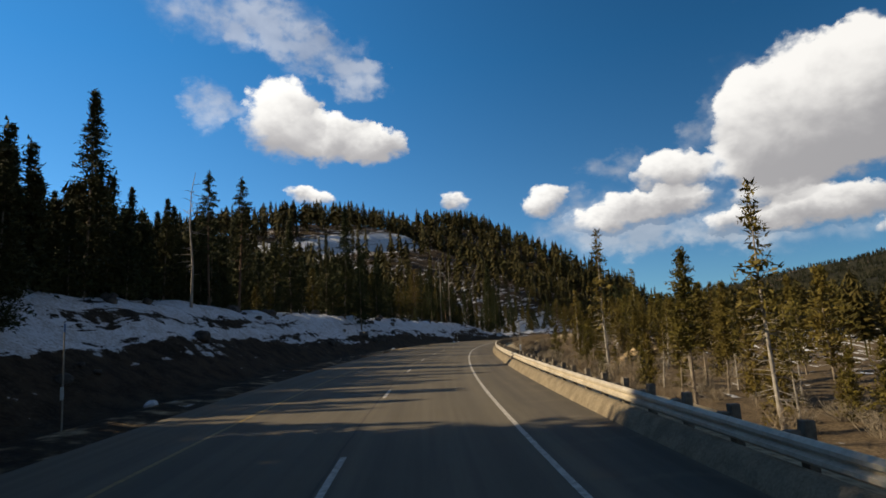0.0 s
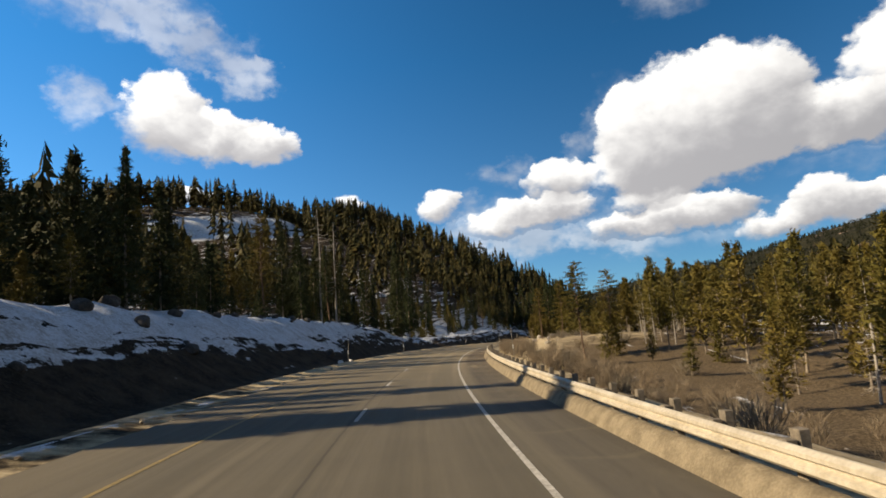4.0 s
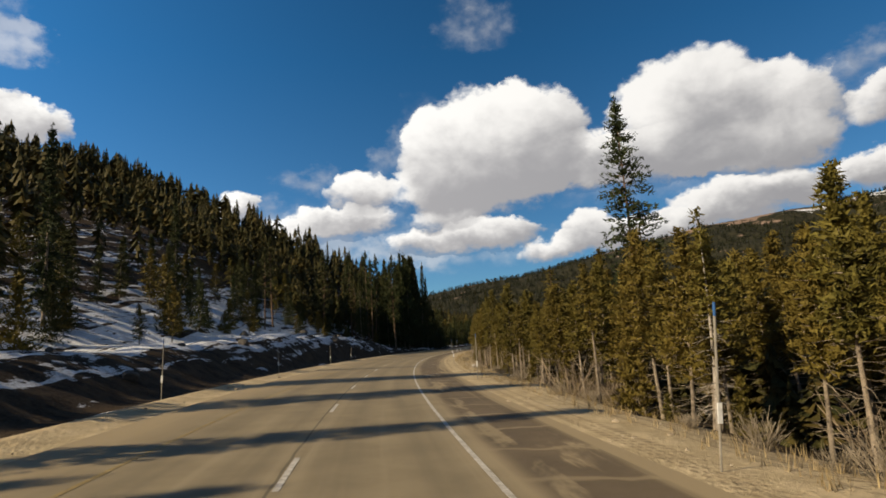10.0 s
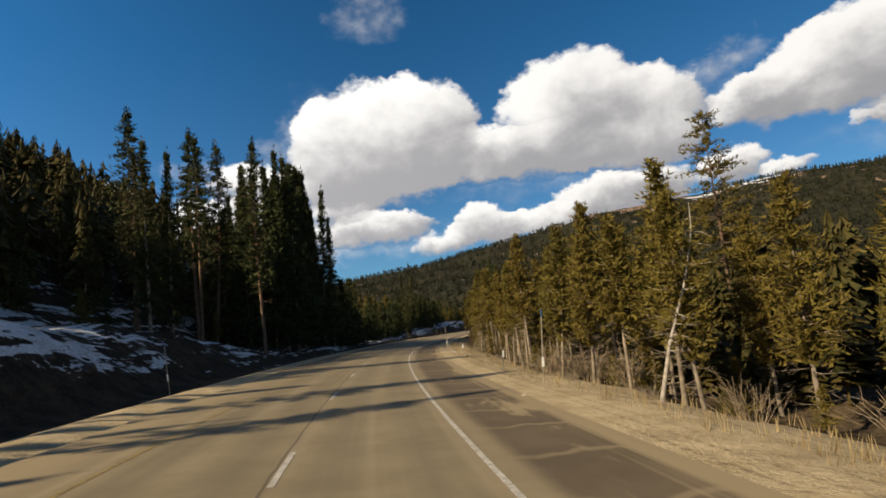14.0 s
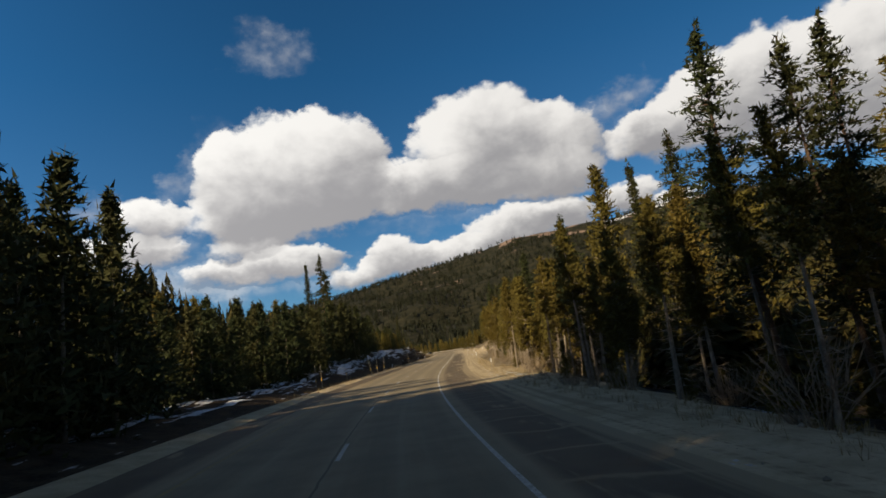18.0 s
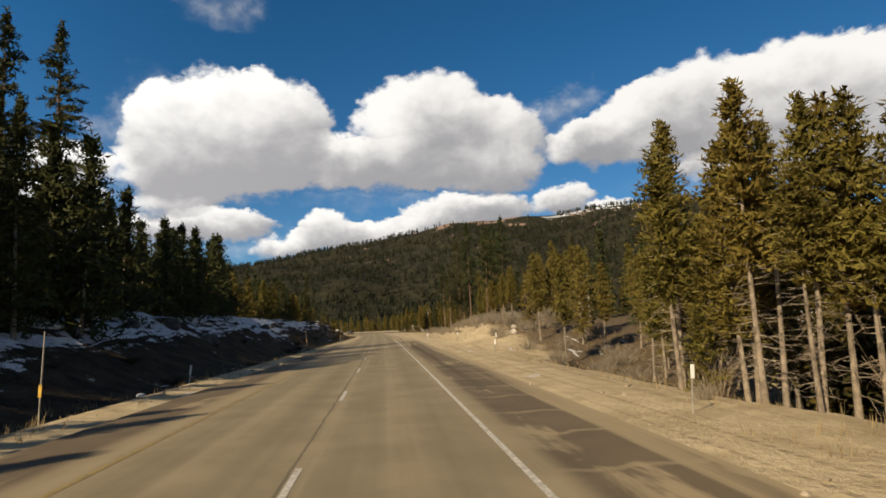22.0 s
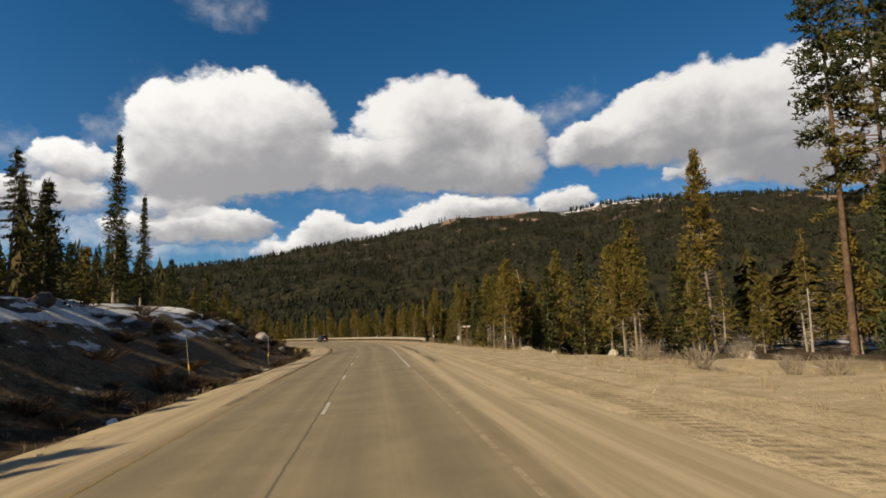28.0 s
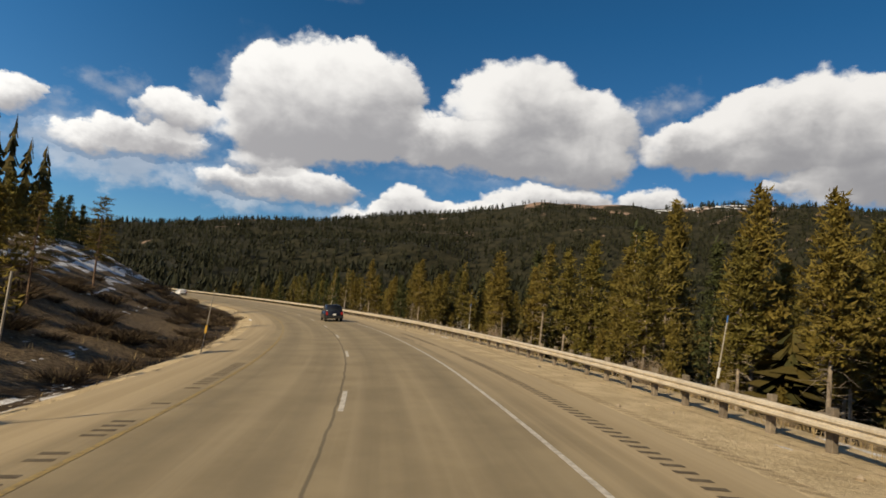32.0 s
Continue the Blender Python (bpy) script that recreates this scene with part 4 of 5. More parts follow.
def build_mountain():
    cx, cy, r0, r1 = 140.0, 440.0, 450.0, 2600.0
    az = np.arange(-140, -3.9, 0.55)
    rr = np.concatenate([np.linspace(r0, r1, 46), [3000, 3150, 3400]])
    av, rv = np.repeat(az, len(rr)).reshape(len(az), -1), np.broadcast_to(rr, (len(az), len(rr)))
    x, y = cx - np.sin(np.radians(av)) * rv, cy + np.cos(np.radians(av)) * rv
    top = np.tan(np.radians(np.interp(av, SKYLINE_AZ, SKYLINE_EL))) * r1 - 14
    k = np.clip((rv - r0) / (r1 - r0), 0, 1)
    rise = 0.45 * k ** 1.5 + 0.55 * smooth(k, 0.15, 1.0)
    back = np.where(rv > r1, (rv - r1) * 0.35, 0)
    spur = wave(x, y, 210, 4) * 30 + wave(x, y, 90, 9) * 11 + wave(x, y, 38, 2) * 4
    z = -9 + top * rise - back + spur * np.clip(k * 3, 0, 1) * np.clip((1.02 - k) * 3.5, 0.12, 1)
    me = mesh_of("mountain", np.stack([x, y, z], -1).reshape(-1, 3), strip_faces(len(az), len(rr)), [mountain_material()], False)
    rock = 0.30 * smooth(k, 0.25, 0.6) + 0.42 * smooth(av, -66, -61) * (1 - smooth(av, -56, -51)) * smooth(k, 0.74, 0.86) + 0.16 * smooth(-av, 62, 70) * smooth(k, 0.7, 0.85)
    snow = 0.58 * smooth(k, 0.80, 0.90) * (1 - 0.9 * smooth(k, 0.90, 0.95)) * smooth(-av, 61, 65) * (1 - smooth(-av, 71, 78)) + 0.25
    layer = me.color_attributes.new("cover", "FLOAT_COLOR", "POINT")
    layer.data.foreach_set("color", np.stack([rock, snow, 0 * rock, 0 * rock + 1], -1).astype(np.float32).ravel())
    tagged(new("mountain", me), "long forested mountain with bare rock and snow near its crest", "mountain", kind="structure")
    rng = np.random.default_rng(8)
    n = 19000
    a, q = rng.uniform(-125, -6, n), rng.uniform(0.03, 1.0, n) ** 0.75
    i, j = (a + 140) / 0.55, q * 45
    i0, j0 = i.astype(int), np.minimum(j.astype(int), 44)
    fi, fj = i - i0, j - j0
    zz = z[i0, j0] * (1 - fi) * (1 - fj) + z[i0 + 1, j0] * fi * (1 - fj) + z[i0, j0 + 1] * (1 - fi) * fj + z[i0 + 1, j0 + 1] * fi * fj
    r = r0 + (r1 - r0) * q
    p = np.stack([cx - np.sin(np.radians(a)) * r, cy + np.cos(np.radians(a)) * r, zz - 1], -1)
    keep = rng.random(n) > 0.75 * ((a > -67) & (a < -54) & (q > 0.76)) + 0.4 * (q > 0.82)
    wood("mountain_forest", p[keep], rng.uniform(12, 22, keep.sum()), "distant dark green conifer forest covering the mountainside", 9, 3, 5, 1.7, slope_green)


build_mountain()

# ---------------------------------------------------------------- trees along the road
key_tree("gaunt_pine", 2.31, 13.9, 9.2)
key_tree("shore_fir", 11.88, 21.7, 21.3)
key_tree("old_pine", 8.76, 18.0, 10.7)
key_tree("slim_fir", 11.35, -24.6, 24.3)
key_tree("old_pine", 15.90, 29.9, 18.3)
key_tree("shore_fir", 17.09, -14.6, 29.6)
key_tree("slim_fir", 18.84, -18.4, 23.8)
key_tree("tall_pine", 24.20, -26.1, 30.7)
key_tree("slim_fir", 23.92, -28.3, 27.4)
key_tree("tall_pine", 27.35, 20.8, 24.7)
key_tree("tall_pine", 27.06, 26.4, 24.7)
key_tree("slim_fir", 30.46, -22.0, 21.7)
key_tree("lodgepole_b", 30.48, 36.5, 20.1)
key_tree("fir", 1.91, -20.5, 19.1)
key_tree("tall_pine", 2.80, -20.3, 18.7)
key_tree("tall_pine", 3.25, -21.3, 20.6)
key_tree("snag", 2.42, -18.3, 16.2)
key_tree("fir", 1.22, -15.4, 10.6)
key_tree("gaunt_pine", 1.36, 16.4, 8.3)
key_tree("lodgepole", 2.13, 18.5, 7.2)
key_tree("fir", 3.65, -18.3, 17.1)
key_tree("fir", 4.75, -18.3, 23.7)
key_tree("slim_fir", 4.72, -21.2, 19.5)
key_tree("gaunt_pine", 3.87, 23.7, 8.8)
key_tree("fir", 5.11, -17.2, 17.9)
key_tree("slim_fir", 4.72, -15.4, 17.4)
key_tree("fir", 6.19, -22.3, 19.5)
key_tree("gaunt_pine", 4.51, 17.8, 7.3)
key_tree("old_pine", 7.50, -22.4, 20.3)
key_tree("fir", 8.26, -24.4, 22.2)
key_tree("snag", 8.62, -23.5, 26.9)
key_tree("old_pine", 6.77, 15.7, 8.7)
key_tree("old_pine", 6.84, 18.7, 7.8)
key_tree("shore_fir", 8.45, -19.4, 19.4)
key_tree("shore_fir", 8.43, -20.5, 19.2)
key_tree("snag", 8.42, -19.3, 23.2)
key_tree("fir", 11.20, -28.3, 32.2)
key_tree("bushy_pine", 9.66, 19.5, 10.9)
key_tree("fir", 10.75, -24.3, 29.0)
key_tree("tall_pine", 9.63, -22.5, 18.6)
key_tree("old_pine", 8.59, 14.5, 9.4)
key_tree("slim_fir", 10.39, -18.4, 22.9)
key_tree("slim_fir", 12.05, -26.4, 22.9)
key_tree("gaunt_pine", 10.70, 11.6, 5.9)
key_tree("slim_fir", 13.41, -30.3, 25.6)
key_tree("lodgepole", 14.12, 33.8, 16.6)
key_tree("lodgepole", 12.70, 16.7, 6.6)
key_tree("tall_pine", 14.46, -25.2, 24.4)
key_tree("tall_pine", 14.19, -24.3, 21.0)
key_tree("shore_fir", 15.39, -22.2, 25.0)
key_tree("shore_fir", 16.54, -23.4, 28.6)
key_tree("tall_pine", 17.05, -22.4, 31.2)
key_tree("slim_fir", 16.17, -18.2, 22.0)
key_tree("shore_fir", 16.25, -20.4, 21.9)
key_tree("slim_fir", 16.56, -20.3, 24.0)
key_tree("tall_pine", 16.78, -19.4, 27.6)
key_tree("shore_fir", 17.17, -21.4, 30.3)
key_tree("shore_fir", 18.24, 16.7, 14.1)
key_tree("shore_fir", 17.75, 16.6, 11.5)
key_tree("slim_fir", 17.88, 18.7, 12.9)
key_tree("lodgepole_b", 17.52, 15.6, 9.2)
key_tree("lodgepole", 17.19, 14.6, 7.2)
key_tree("fir", 18.12, -16.3, 27.3)
key_tree("slim_fir", 17.82, -15.3, 23.3)
key_tree("lodgepole_b", 17.84, 14.6, 9.1)
key_tree("lodgepole_b", 17.97, 15.6, 11.1)
key_tree("lodgepole", 18.00, 19.5, 8.0)
key_tree("shore_fir", 18.82, 14.8, 13.2)
key_tree("shore_fir", 18.65, 14.6, 10.1)
key_tree("shore_fir", 18.63, 15.5, 10.7)
key_tree("slim_fir", 19.50, 17.6, 12.4)
key_tree("shore_fir", 19.20, 16.7, 12.0)
key_tree("lodgepole_b", 19.56, 15.6, 12.6)
key_tree("shore_fir", 19.64, 13.7, 10.3)
key_tree("slim_fir", 21.34, 16.6, 13.9)
key_tree("lodgepole", 20.94, 13.7, 9.1)
key_tree("lodgepole", 20.82, 13.7, 9.3)
key_tree("tall_pine", 20.75, 14.5, 11.8)
key_tree("shore_fir", 20.62, 13.7, 10.3)
key_tree("slim_fir", 21.96, 14.7, 11.0)
key_tree("slim_fir", 21.72, 13.6, 9.3)
key_tree("fir", 21.61, 13.7, 10.4)
key_tree("lodgepole_b", 22.99, 13.5, 10.4)
key_tree("lodgepole", 22.78, 13.4, 8.8)
key_tree("lodgepole_b", 22.61, 12.5, 8.0)
key_tree("lodgepole", 22.61, 13.4, 8.1)
key_tree("tall_pine", 23.66, -22.6, 24.4)
key_tree("tall_pine", 27.49, 25.7, 24.4)
key_tree("shore_fir", 28.94, 25.5, 26.9)
key_tree("lodgepole_b", 26.29, 31.6, 16.1)
key_tree("lodgepole", 25.92, 29.7, 13.8)
key_tree("slim_fir", 25.80, 31.5, 15.7)
key_tree("tall_pine", 25.51, 29.5, 12.9)
key_tree("shore_fir", 28.74, 23.5, 26.2)
key_tree("tall_pine", 27.24, 23.7, 23.5)
key_tree("shore_fir", 28.65, 25.4, 20.6)
key_tree("tall_pine", 29.60, 34.1, 31.0)
key_tree("old_pine", 29.55, 36.4, 28.0)
key_tree("tall_pine", 29.45, 37.4, 32.0)
key_tree("shore_fir", 29.37, 38.8, 24.0)
key_tree("tall_pine", 28.56, 18.4, 18.8)
key_tree("tall_pine", 28.45, 19.4, 17.3)
key_tree("tall_pine", 28.53, 23.4, 14.6)
key_tree("slim_fir", 30.48, -19.8, 15.8)
key_tree("tall_pine", 29.68, -20.7, 14.8)
key_tree("lodgepole", 30.22, 25.2, 11.8)
key_tree("lodgepole", 29.94, 21.3, 8.9)
key_tree("lodgepole", 31.61, 20.8, 11.4)
key_tree("slim_fir", 31.40, 22.8, 11.4)
key_tree("snag", 30.98, 19.0, 9.2)
key_tree("bushy_pine", 32.26, -18.3, 7.3)
key_tree("lodgepole_b", 31.71, 14.8, 8.0)
key_tree("slim_fir", 32.47, 24.5, 11.7)
key_tree("slim_fir", 32.26, 22.7, 10.6)
key_tree("bushy_pine", 32.19, -14.4, 7.1)
key_tree("old_pine", 32.56, -15.5, 6.6)
key_tree("old_pine", 33.97, -16.6, 7.9)
key_tree("old_pine", 33.30, -14.5, 6.0)
key_tree("bushy_pine", 32.97, -12.6, 6.2)
key_tree("lodgepole", 33.08, 18.4, 9.8)
key_tree("lodgepole", 32.76, 15.4, 7.7)
key_tree("lodgepole_b", 33.59, 22.4, 11.5)
LODGE = ["lodgepole", "lodgepole_b", "lodgepole_c", "lodgepole_d"]
# left side
# out-of-view firs, added to throw shade over the first stretch of road
scatter(["forest_fir"], -0.2, 0.75, -24, -13, 26, 17, 22, 1, 1.4)
scatter(["fir", "bushy_fir"], 0.75, 1.6, -28, -18.5, 44, 5.5, 7.5, 33, 1.3)
scatter(["fir", "forest_fir"], 1.6, 3.0, -30, -21, 46, 7, 9.5, 34, 1.4)
scatter(["fir", "slim_fir"], 17.5, 18.6, -22, -13.5, 38, 25, 31, 35, 1.5)
scatter(["fir", "slim_fir"], 17.6, 18.5, -25, -16, 9, 21, 27, 55, 2.2)
scatter(["slim_fir"], 8.0, 9.6, -27, -20, 10, 12, 17, 63, 2.4)
scatter(["fir", "slim_fir"], 22.6, 30, -38, -30, 34, 9, 13, 54, 2.6)
scatter(["bushy_fir", "forest_fir"], 0.9, 2.2, -27, -19.5, 26, 5, 7.5, 21, 1.6)
scatter(["bushy_fir", "forest_fir"], 2.2, 3.6, -30, -21, 20, 6, 10, 41, 1.8)
scatter(["forest_fir", "bushy_fir", "forest_pine"], 3.2, 10, -40, -25, 85, 8, 13, 2, 2.6)
scatter(["bushy_fir", "bushy_pine", "forest_pine"], 3.4, 18.5, -26, -20, 60, 3.5, 6.5, 22, 2.2)
scatter(["forest_fir", "forest_fir", "forest_pine"], 10, 18.5, -38, -24, 80, 6, 9.5, 3, 2.8)
scatter(["forest_fir", "bushy_fir"], 17.25, 18.2, -23, -15, 14, 13, 18, 51, 1.8)
scatter(["bushy_fir", "forest_fir"], 18.2, 19.6, -25, -14, 34, 11, 15.5, 52, 1.8)
scatter(["bushy_fir"], 19.6, 22.6, -24, -16.5, 46, 7, 10.5, 4, 1.9)
scatter(["fir", "bushy_fir"], 22.95, 23.6, -23, -15, 13, 10, 13, 56, 1.5)
scatter(["bushy_fir"], 22.3, 23.0, -26, -20, 14, 8, 11, 59, 1.6)
scatter(["bushy_fir"], 23.6, 25.4, -25, -17.5, 30, 7.5, 11, 53, 1.8)
scatter(["bushy_fir", "forest_pine"], 18.2, 23.4, -36, -23, 36, 9, 13, 24, 2.8)
scatter(["bushy_pine", "bushy_pine", "bushy_fir"], 24.6, 30, -30, -18.5, 120, 5, 8.5, 5, 1.7)
scatter(["bushy_pine", "bushy_fir"], 30, 37, -38, -22, 40, 4, 7.5, 25, 3)
scatter(["forest_fir"], 25, 29.6, -23, -18.5, 28, 6, 9, 57, 1.6)
# right side
scatter(["lodgepole"], 25.2, 28.2, 24, 34, 26, 8, 11, 58, 2.2)
scatter(["gaunt_pine", "lodgepole"], -1, 6.2, 18, 30, 30, 6, 9, 6, 3)
scatter(["forest_pine"], 1.2, 10, 26, 46, 58, 7, 11, 26, 3)
scatter(["lodgepole", "gaunt_pine", "forest_pine"], 6.6, 10, 24, 40, 45, 6, 9.5, 16, 2.6)
tree("snag", 14.78, 10.9, 7.0, 30, 15)
scatter(LODGE, 10.2, 14.6, 11.4, 16.5, 92, 5.4, 8.0, 7, 1.25)
scatter(LODGE, 14.6, 22.9, 11.4, 16.5, 165, 6.2, 9.4, 27, 1.2)
scatter(["forest_pine", "bushy_pine"], 10.2, 22.9, 16.5, 30, 80, 7, 10.0, 8, 2.2)
scatter(["forest_pine", "gaunt_pine", "forest_fir"], 24.2, 30.6, 26, 42, 60, 7, 11, 9, 2.6)
scatter(["lodgepole", "forest_pine"], 22.8, 24.5, 15, 34, 46, 6, 9, 29, 2.0)
scatter(["bushy_pine", "bushy_fir"], 31.1, 32.4, -25, -17, 12, 3.5, 5.5, 45, 1.8)
scatter(LODGE + ["gaunt_pine", "forest_fir"], 30.6, 38, 15.5, 21, 80, 8, 12, 10, 1.8)
scatter(["forest_pine", "forest_fir"], 30.2, 40, 20, 42, 90, 9, 14, 28, 2.6)
scatter(LODGE, 30.9, 36, 18, 28, 60, 6.5, 9, 64, 1.6)
scatter(["young_pine", "forest_pine"], 1.0, 7, 14, 30, 40, 2.5, 5.5, 61, 2.0)
scatter(["young_pine"], 9.8, 22.8, 11.4, 16, 110, 1.2, 3.6, 11, 1.4)
scatter(["young_pine"], 30.8, 38, 14, 20, 50, 1.5, 3.6, 12, 1.4)


# ---------------------------------------------------------------- guard rails
galvanised = simple("weathered_galvanised_steel", (0.42, 0.36, 0.27), (0.64, 0.57, 0.45), 1.5, 0.6, 0.15, 0.4)
post_wood = simple("grey_timber_post", (0.14, 0.115, 0.085), (0.30, 0.25, 0.19), 8.0, 0.9, relief=0.3, per_object=0.4)


def box(name, x, y, z, mats, bevel=0.012):
    bm = bmesh.new()
    bmesh.ops.create_cube(bm, size=1.0, matrix=Matrix.Diagonal((x, y, z, 1)))
    if bevel:
        bmesh.ops.bevel(bm, geom=bm.edges[:], offset=bevel, segments=1, affect="EDGES")
    me = bpy.data.meshes.new(name)
    bm.to_mesh(me)
    bm.free()
    for m in mats:
        me.materials.append(m)
    return me


def guardrail(t0, t1, u, height, label):
    """A corrugated steel beam on timber posts that stand proud of it."""
    prof = [(0.0, 0.155), (-0.03, 0.150), (-0.085, 0.105), (-0.085, 0.055), (-0.015, 0.02), (-0.015, -0.02), (-0.085, -0.055), (-0.085, -0.105), (-0.03, -0.150), (0.0, -0.155)]
    ts = np.arange(t0, t1, 0.03)
    verts = []
    for t in ts:
        for du, dz in prof:
            x, y, z = on_line(t, u + du)
            verts.append((float(x), float(y), float(z) + height - 0.155 + dz))
    beam = mesh_of("guardrail", verts, strip_faces(len(ts), len(prof)), [galvanised])
    ob = tagged(new("guardrail", beam), label, "guardrail")
    ob.modifiers.new("thickness", "SOLIDIFY").thickness = 0.006
    post, block = box("post", 0.15, 0.20, 1.5, [post_wood]), box("block", 0.15, 0.20, 0.36, [post_wood])
    run0, run1 = np.interp(t0, TT, RUN), np.interp(t1, TT, RUN)
    for s in np.arange(run0 + 0.3, run1, 1.905):
        t = float(np.interp(s, RUN, TT))
        head = float(np.interp(t, TT, HEAD))
        for me, du, dz in ((post, 0.30, height - 0.61), (block, 0.10, height - 0.16)):
            x, y, z = on_line(t, u + du)
            part(me.name, me, ob, m=Matrix.Translation((float(x), float(y), float(z) + dz)) @ Matrix.Rotation(head + random.uniform(-0.05, 0.05), 4, "Z") @ pose(0, 0, 0, random.uniform(-1.5, 1.5), random.uniform(-2, 2), 0))
    return ob


first_rail = guardrail(-3.0, 8.05, 6.35, 0.74, "dusty galvanised steel guardrail on square timber posts above the river flat")
second_rail = guardrail(31.85, 42.0, 9.85, 0.78, "dusty galvanised steel guardrail on timber posts round the outer bend")
dike = weave("dike", np.arange(-3.0, 8.1, 0.1), [5.92, 6.0, 6.08, 6.18, 6.34, 6.6], np.array([0.004, 0.14, 0.27, 0.35, 0.36, 0.22]), [simple("sandy_dike", (0.15, 0.118, 0.076), (0.29, 0.235, 0.155), 2.5, 0.95, relief=0.5)])
part("dike", dike, road, "low sandy kerb along the foot of the guardrail")
end_me = box("end_block", 0.22, 0.75, 0.42, [galvanised], 0.05)
x, y, z = on_line(31.83, 9.8)
part("end_block", end_me, second_rail, "pale boxed end terminal", Matrix.Translation((float(x), float(y), float(z) + 0.6)) @ Matrix.Rotation(float(np.interp(31.83, TT, HEAD)), 4, "Z"))

# ---------------------------------------------------------------- markers and snow stakes
stake_grey = simple("weathered_stake", (0.20, 0.18, 0.15), (0.36, 0.33, 0.28), 6.0, 0.8)
plate_white = simple("white_reflector", (0.62, 0.62, 0.60), (0.85, 0.85, 0.83), 6.0, 0.45)
plate_amber = simple("amber_reflector", (0.45, 0.26, 0.04), (0.75, 0.46, 0.07), 6.0, 0.45)
tip_blue = simple("blue_tip", (0.03, 0.08, 0.22), (0.05, 0.14, 0.34), 6.0, 0.5)


def rod(name, height, radius, mat, sides=6, z0=-0.35):
    v, f = tube([(0, 0, z0), (0, 0, (z0 + height) / 2), (0, 0, height)], [radius] * 3, sides)
    return mesh_of(name, v, f, [mat])


MARKS = {}


def marker(kind, t, u, lean=0.0):
    """kind: short white-plated post, tall stake with a white plate, or tall stake with an amber plate."""
    m = Matrix.Translation(spot(t, u)) @ Matrix.Rotation(float(np.interp(t, TT, HEAD)), 4, "Z") @ pose(0, 0, 0, random.uniform(-3, 3), lean, 0)
    if kind in MARKS:
        return copy_thing(MARKS[kind], m)
    if kind == "short":
        ob = tagged(new("delineator_post", rod("delineator_post", 1.15, 0.025, stake_grey)), "short grey roadside post with a white reflector plate", "marker post", "roadside markers")
        part("reflector", box("reflector", 0.10, 0.02, 0.34, [plate_white], 0.006), ob, "white reflector plate", Matrix.Translation((0, -0.035, 1.0)))
    elif kind == "stub":
        ob = tagged(new("marker_paddle", rod("marker_paddle", 0.95, 0.02, plate_white)), "low white flexible marker paddle at the verge", "marker post", "roadside markers")
        part("reflector", box("reflector", 0.11, 0.02, 0.5, [plate_white], 0.006), ob, "white paddle", Matrix.Translation((0, -0.03, 0.75)))
    else:
        amber = kind == "amber"
        ob = tagged(new("snow_stake", rod("snow_stake", 2.75, 0.024, stake_grey)), "tall thin snow stake with " + ("an amber" if amber else "a white") + " reflector plate", "snow stake", "roadside markers")
        part("reflector", box("reflector", 0.095, 0.02, 0.36, [plate_amber if amber else plate_white], 0.006), ob, ("amber" if amber else "white") + " reflector plate", Matrix.Translation((0, -0.035, 1.0)))
        if not amber:
            part("tip", rod("tip", 2.95, 0.026, tip_blue, z0=2.7), ob, "blue painted tip")
    ob.matrix_basis = m
    MARKS[kind] = ob
    return ob


for kind, t, u in (("short", 8.9, 7.0), ("stake", 8.85, 6.9), ("short", 9.87, 7.0), ("stake", 10.42, 7.6), ("stake", 11.6, 7.7), ("short", 12.85, 8.0), ("stake", 14.0, 8.0), ("stake", 14.92, 8.0),
                   ("short", 15.3, 8.3), ("short", 16.1, 8.3), ("stake", 17.0, 7.9), ("short", 20.3, 8.6), ("short", 21.9, 8.7), ("short", 22.6, 8.9), ("short", 23.75, 9.2), ("short", 24.25, 11.6), ("short", 24.9, 10.0),
                   ("stub", 26.0, 8.6), ("short", 27.2, 10.0), ("stake", 30.1, 12.5), ("short", 31.0, 11.5), ("stake", 30.62, 10.2), ("stake", 32.1, 12.3), ("stake", 32.8, 12.0), ("stake", 34.1, 11.6), ("stake", 6.58, 8.6), ("stake", 2.0, 6.9)):
    marker(kind, t, u, random.uniform(-4, 6))
for kind, t, u in (("stake", 0.9, -8.6), ("stake", 7.0, -8.8), ("stake", 8.6, -9.0), ("stake", 11.25, -9.0), ("stake", 12.4, -9.4), ("stake", 13.6, -9.8), ("stake", 14.25, -9.8), ("stake", 15.4, -9.6),
                   ("amber", 20.88, -10.6), ("amber", 21.04, -10.8), ("amber", 21.7, -10.7), ("amber", 22.18, -8.9), ("amber", 22.42, -8.7), ("amber", 22.8, -8.7), ("stub", 23.4, -8.9), ("amber", 26.24, -10.9),
                   ("stub", 28.0, -8.2), ("amber", 28.15, -7.5), ("stub", 28.75, -8.4), ("amber", 29.7, -9.9), ("amber", 30.72, -9.2), ("amber", 31.72, -8.8), ("amber", 31.84, -8.3), ("amber", 32.14, -8.4), ("amber", 32.5, -6.1), ("amber", 33.2, -6.3)):
    marker(kind, t, u, random.uniform(-6, 6))

# ---------------------------------------------------------------- stones and brush
granite = simple("pale_granite", (0.30, 0.26, 0.21), (0.58, 0.52, 0.44), 2.5, 0.9, relief=0.6, per_object=0.2)
dark_stone = simple("dark_wet_stone", (0.04, 0.035, 0.03), (0.13, 0.115, 0.10), 2.0, 0.85, relief=0.6)
old_snow = simple("dirty_snow", (0.55, 0.55, 0.56), (0.86, 0.87, 0.90), 1.6, 0.7, relief=0.3)


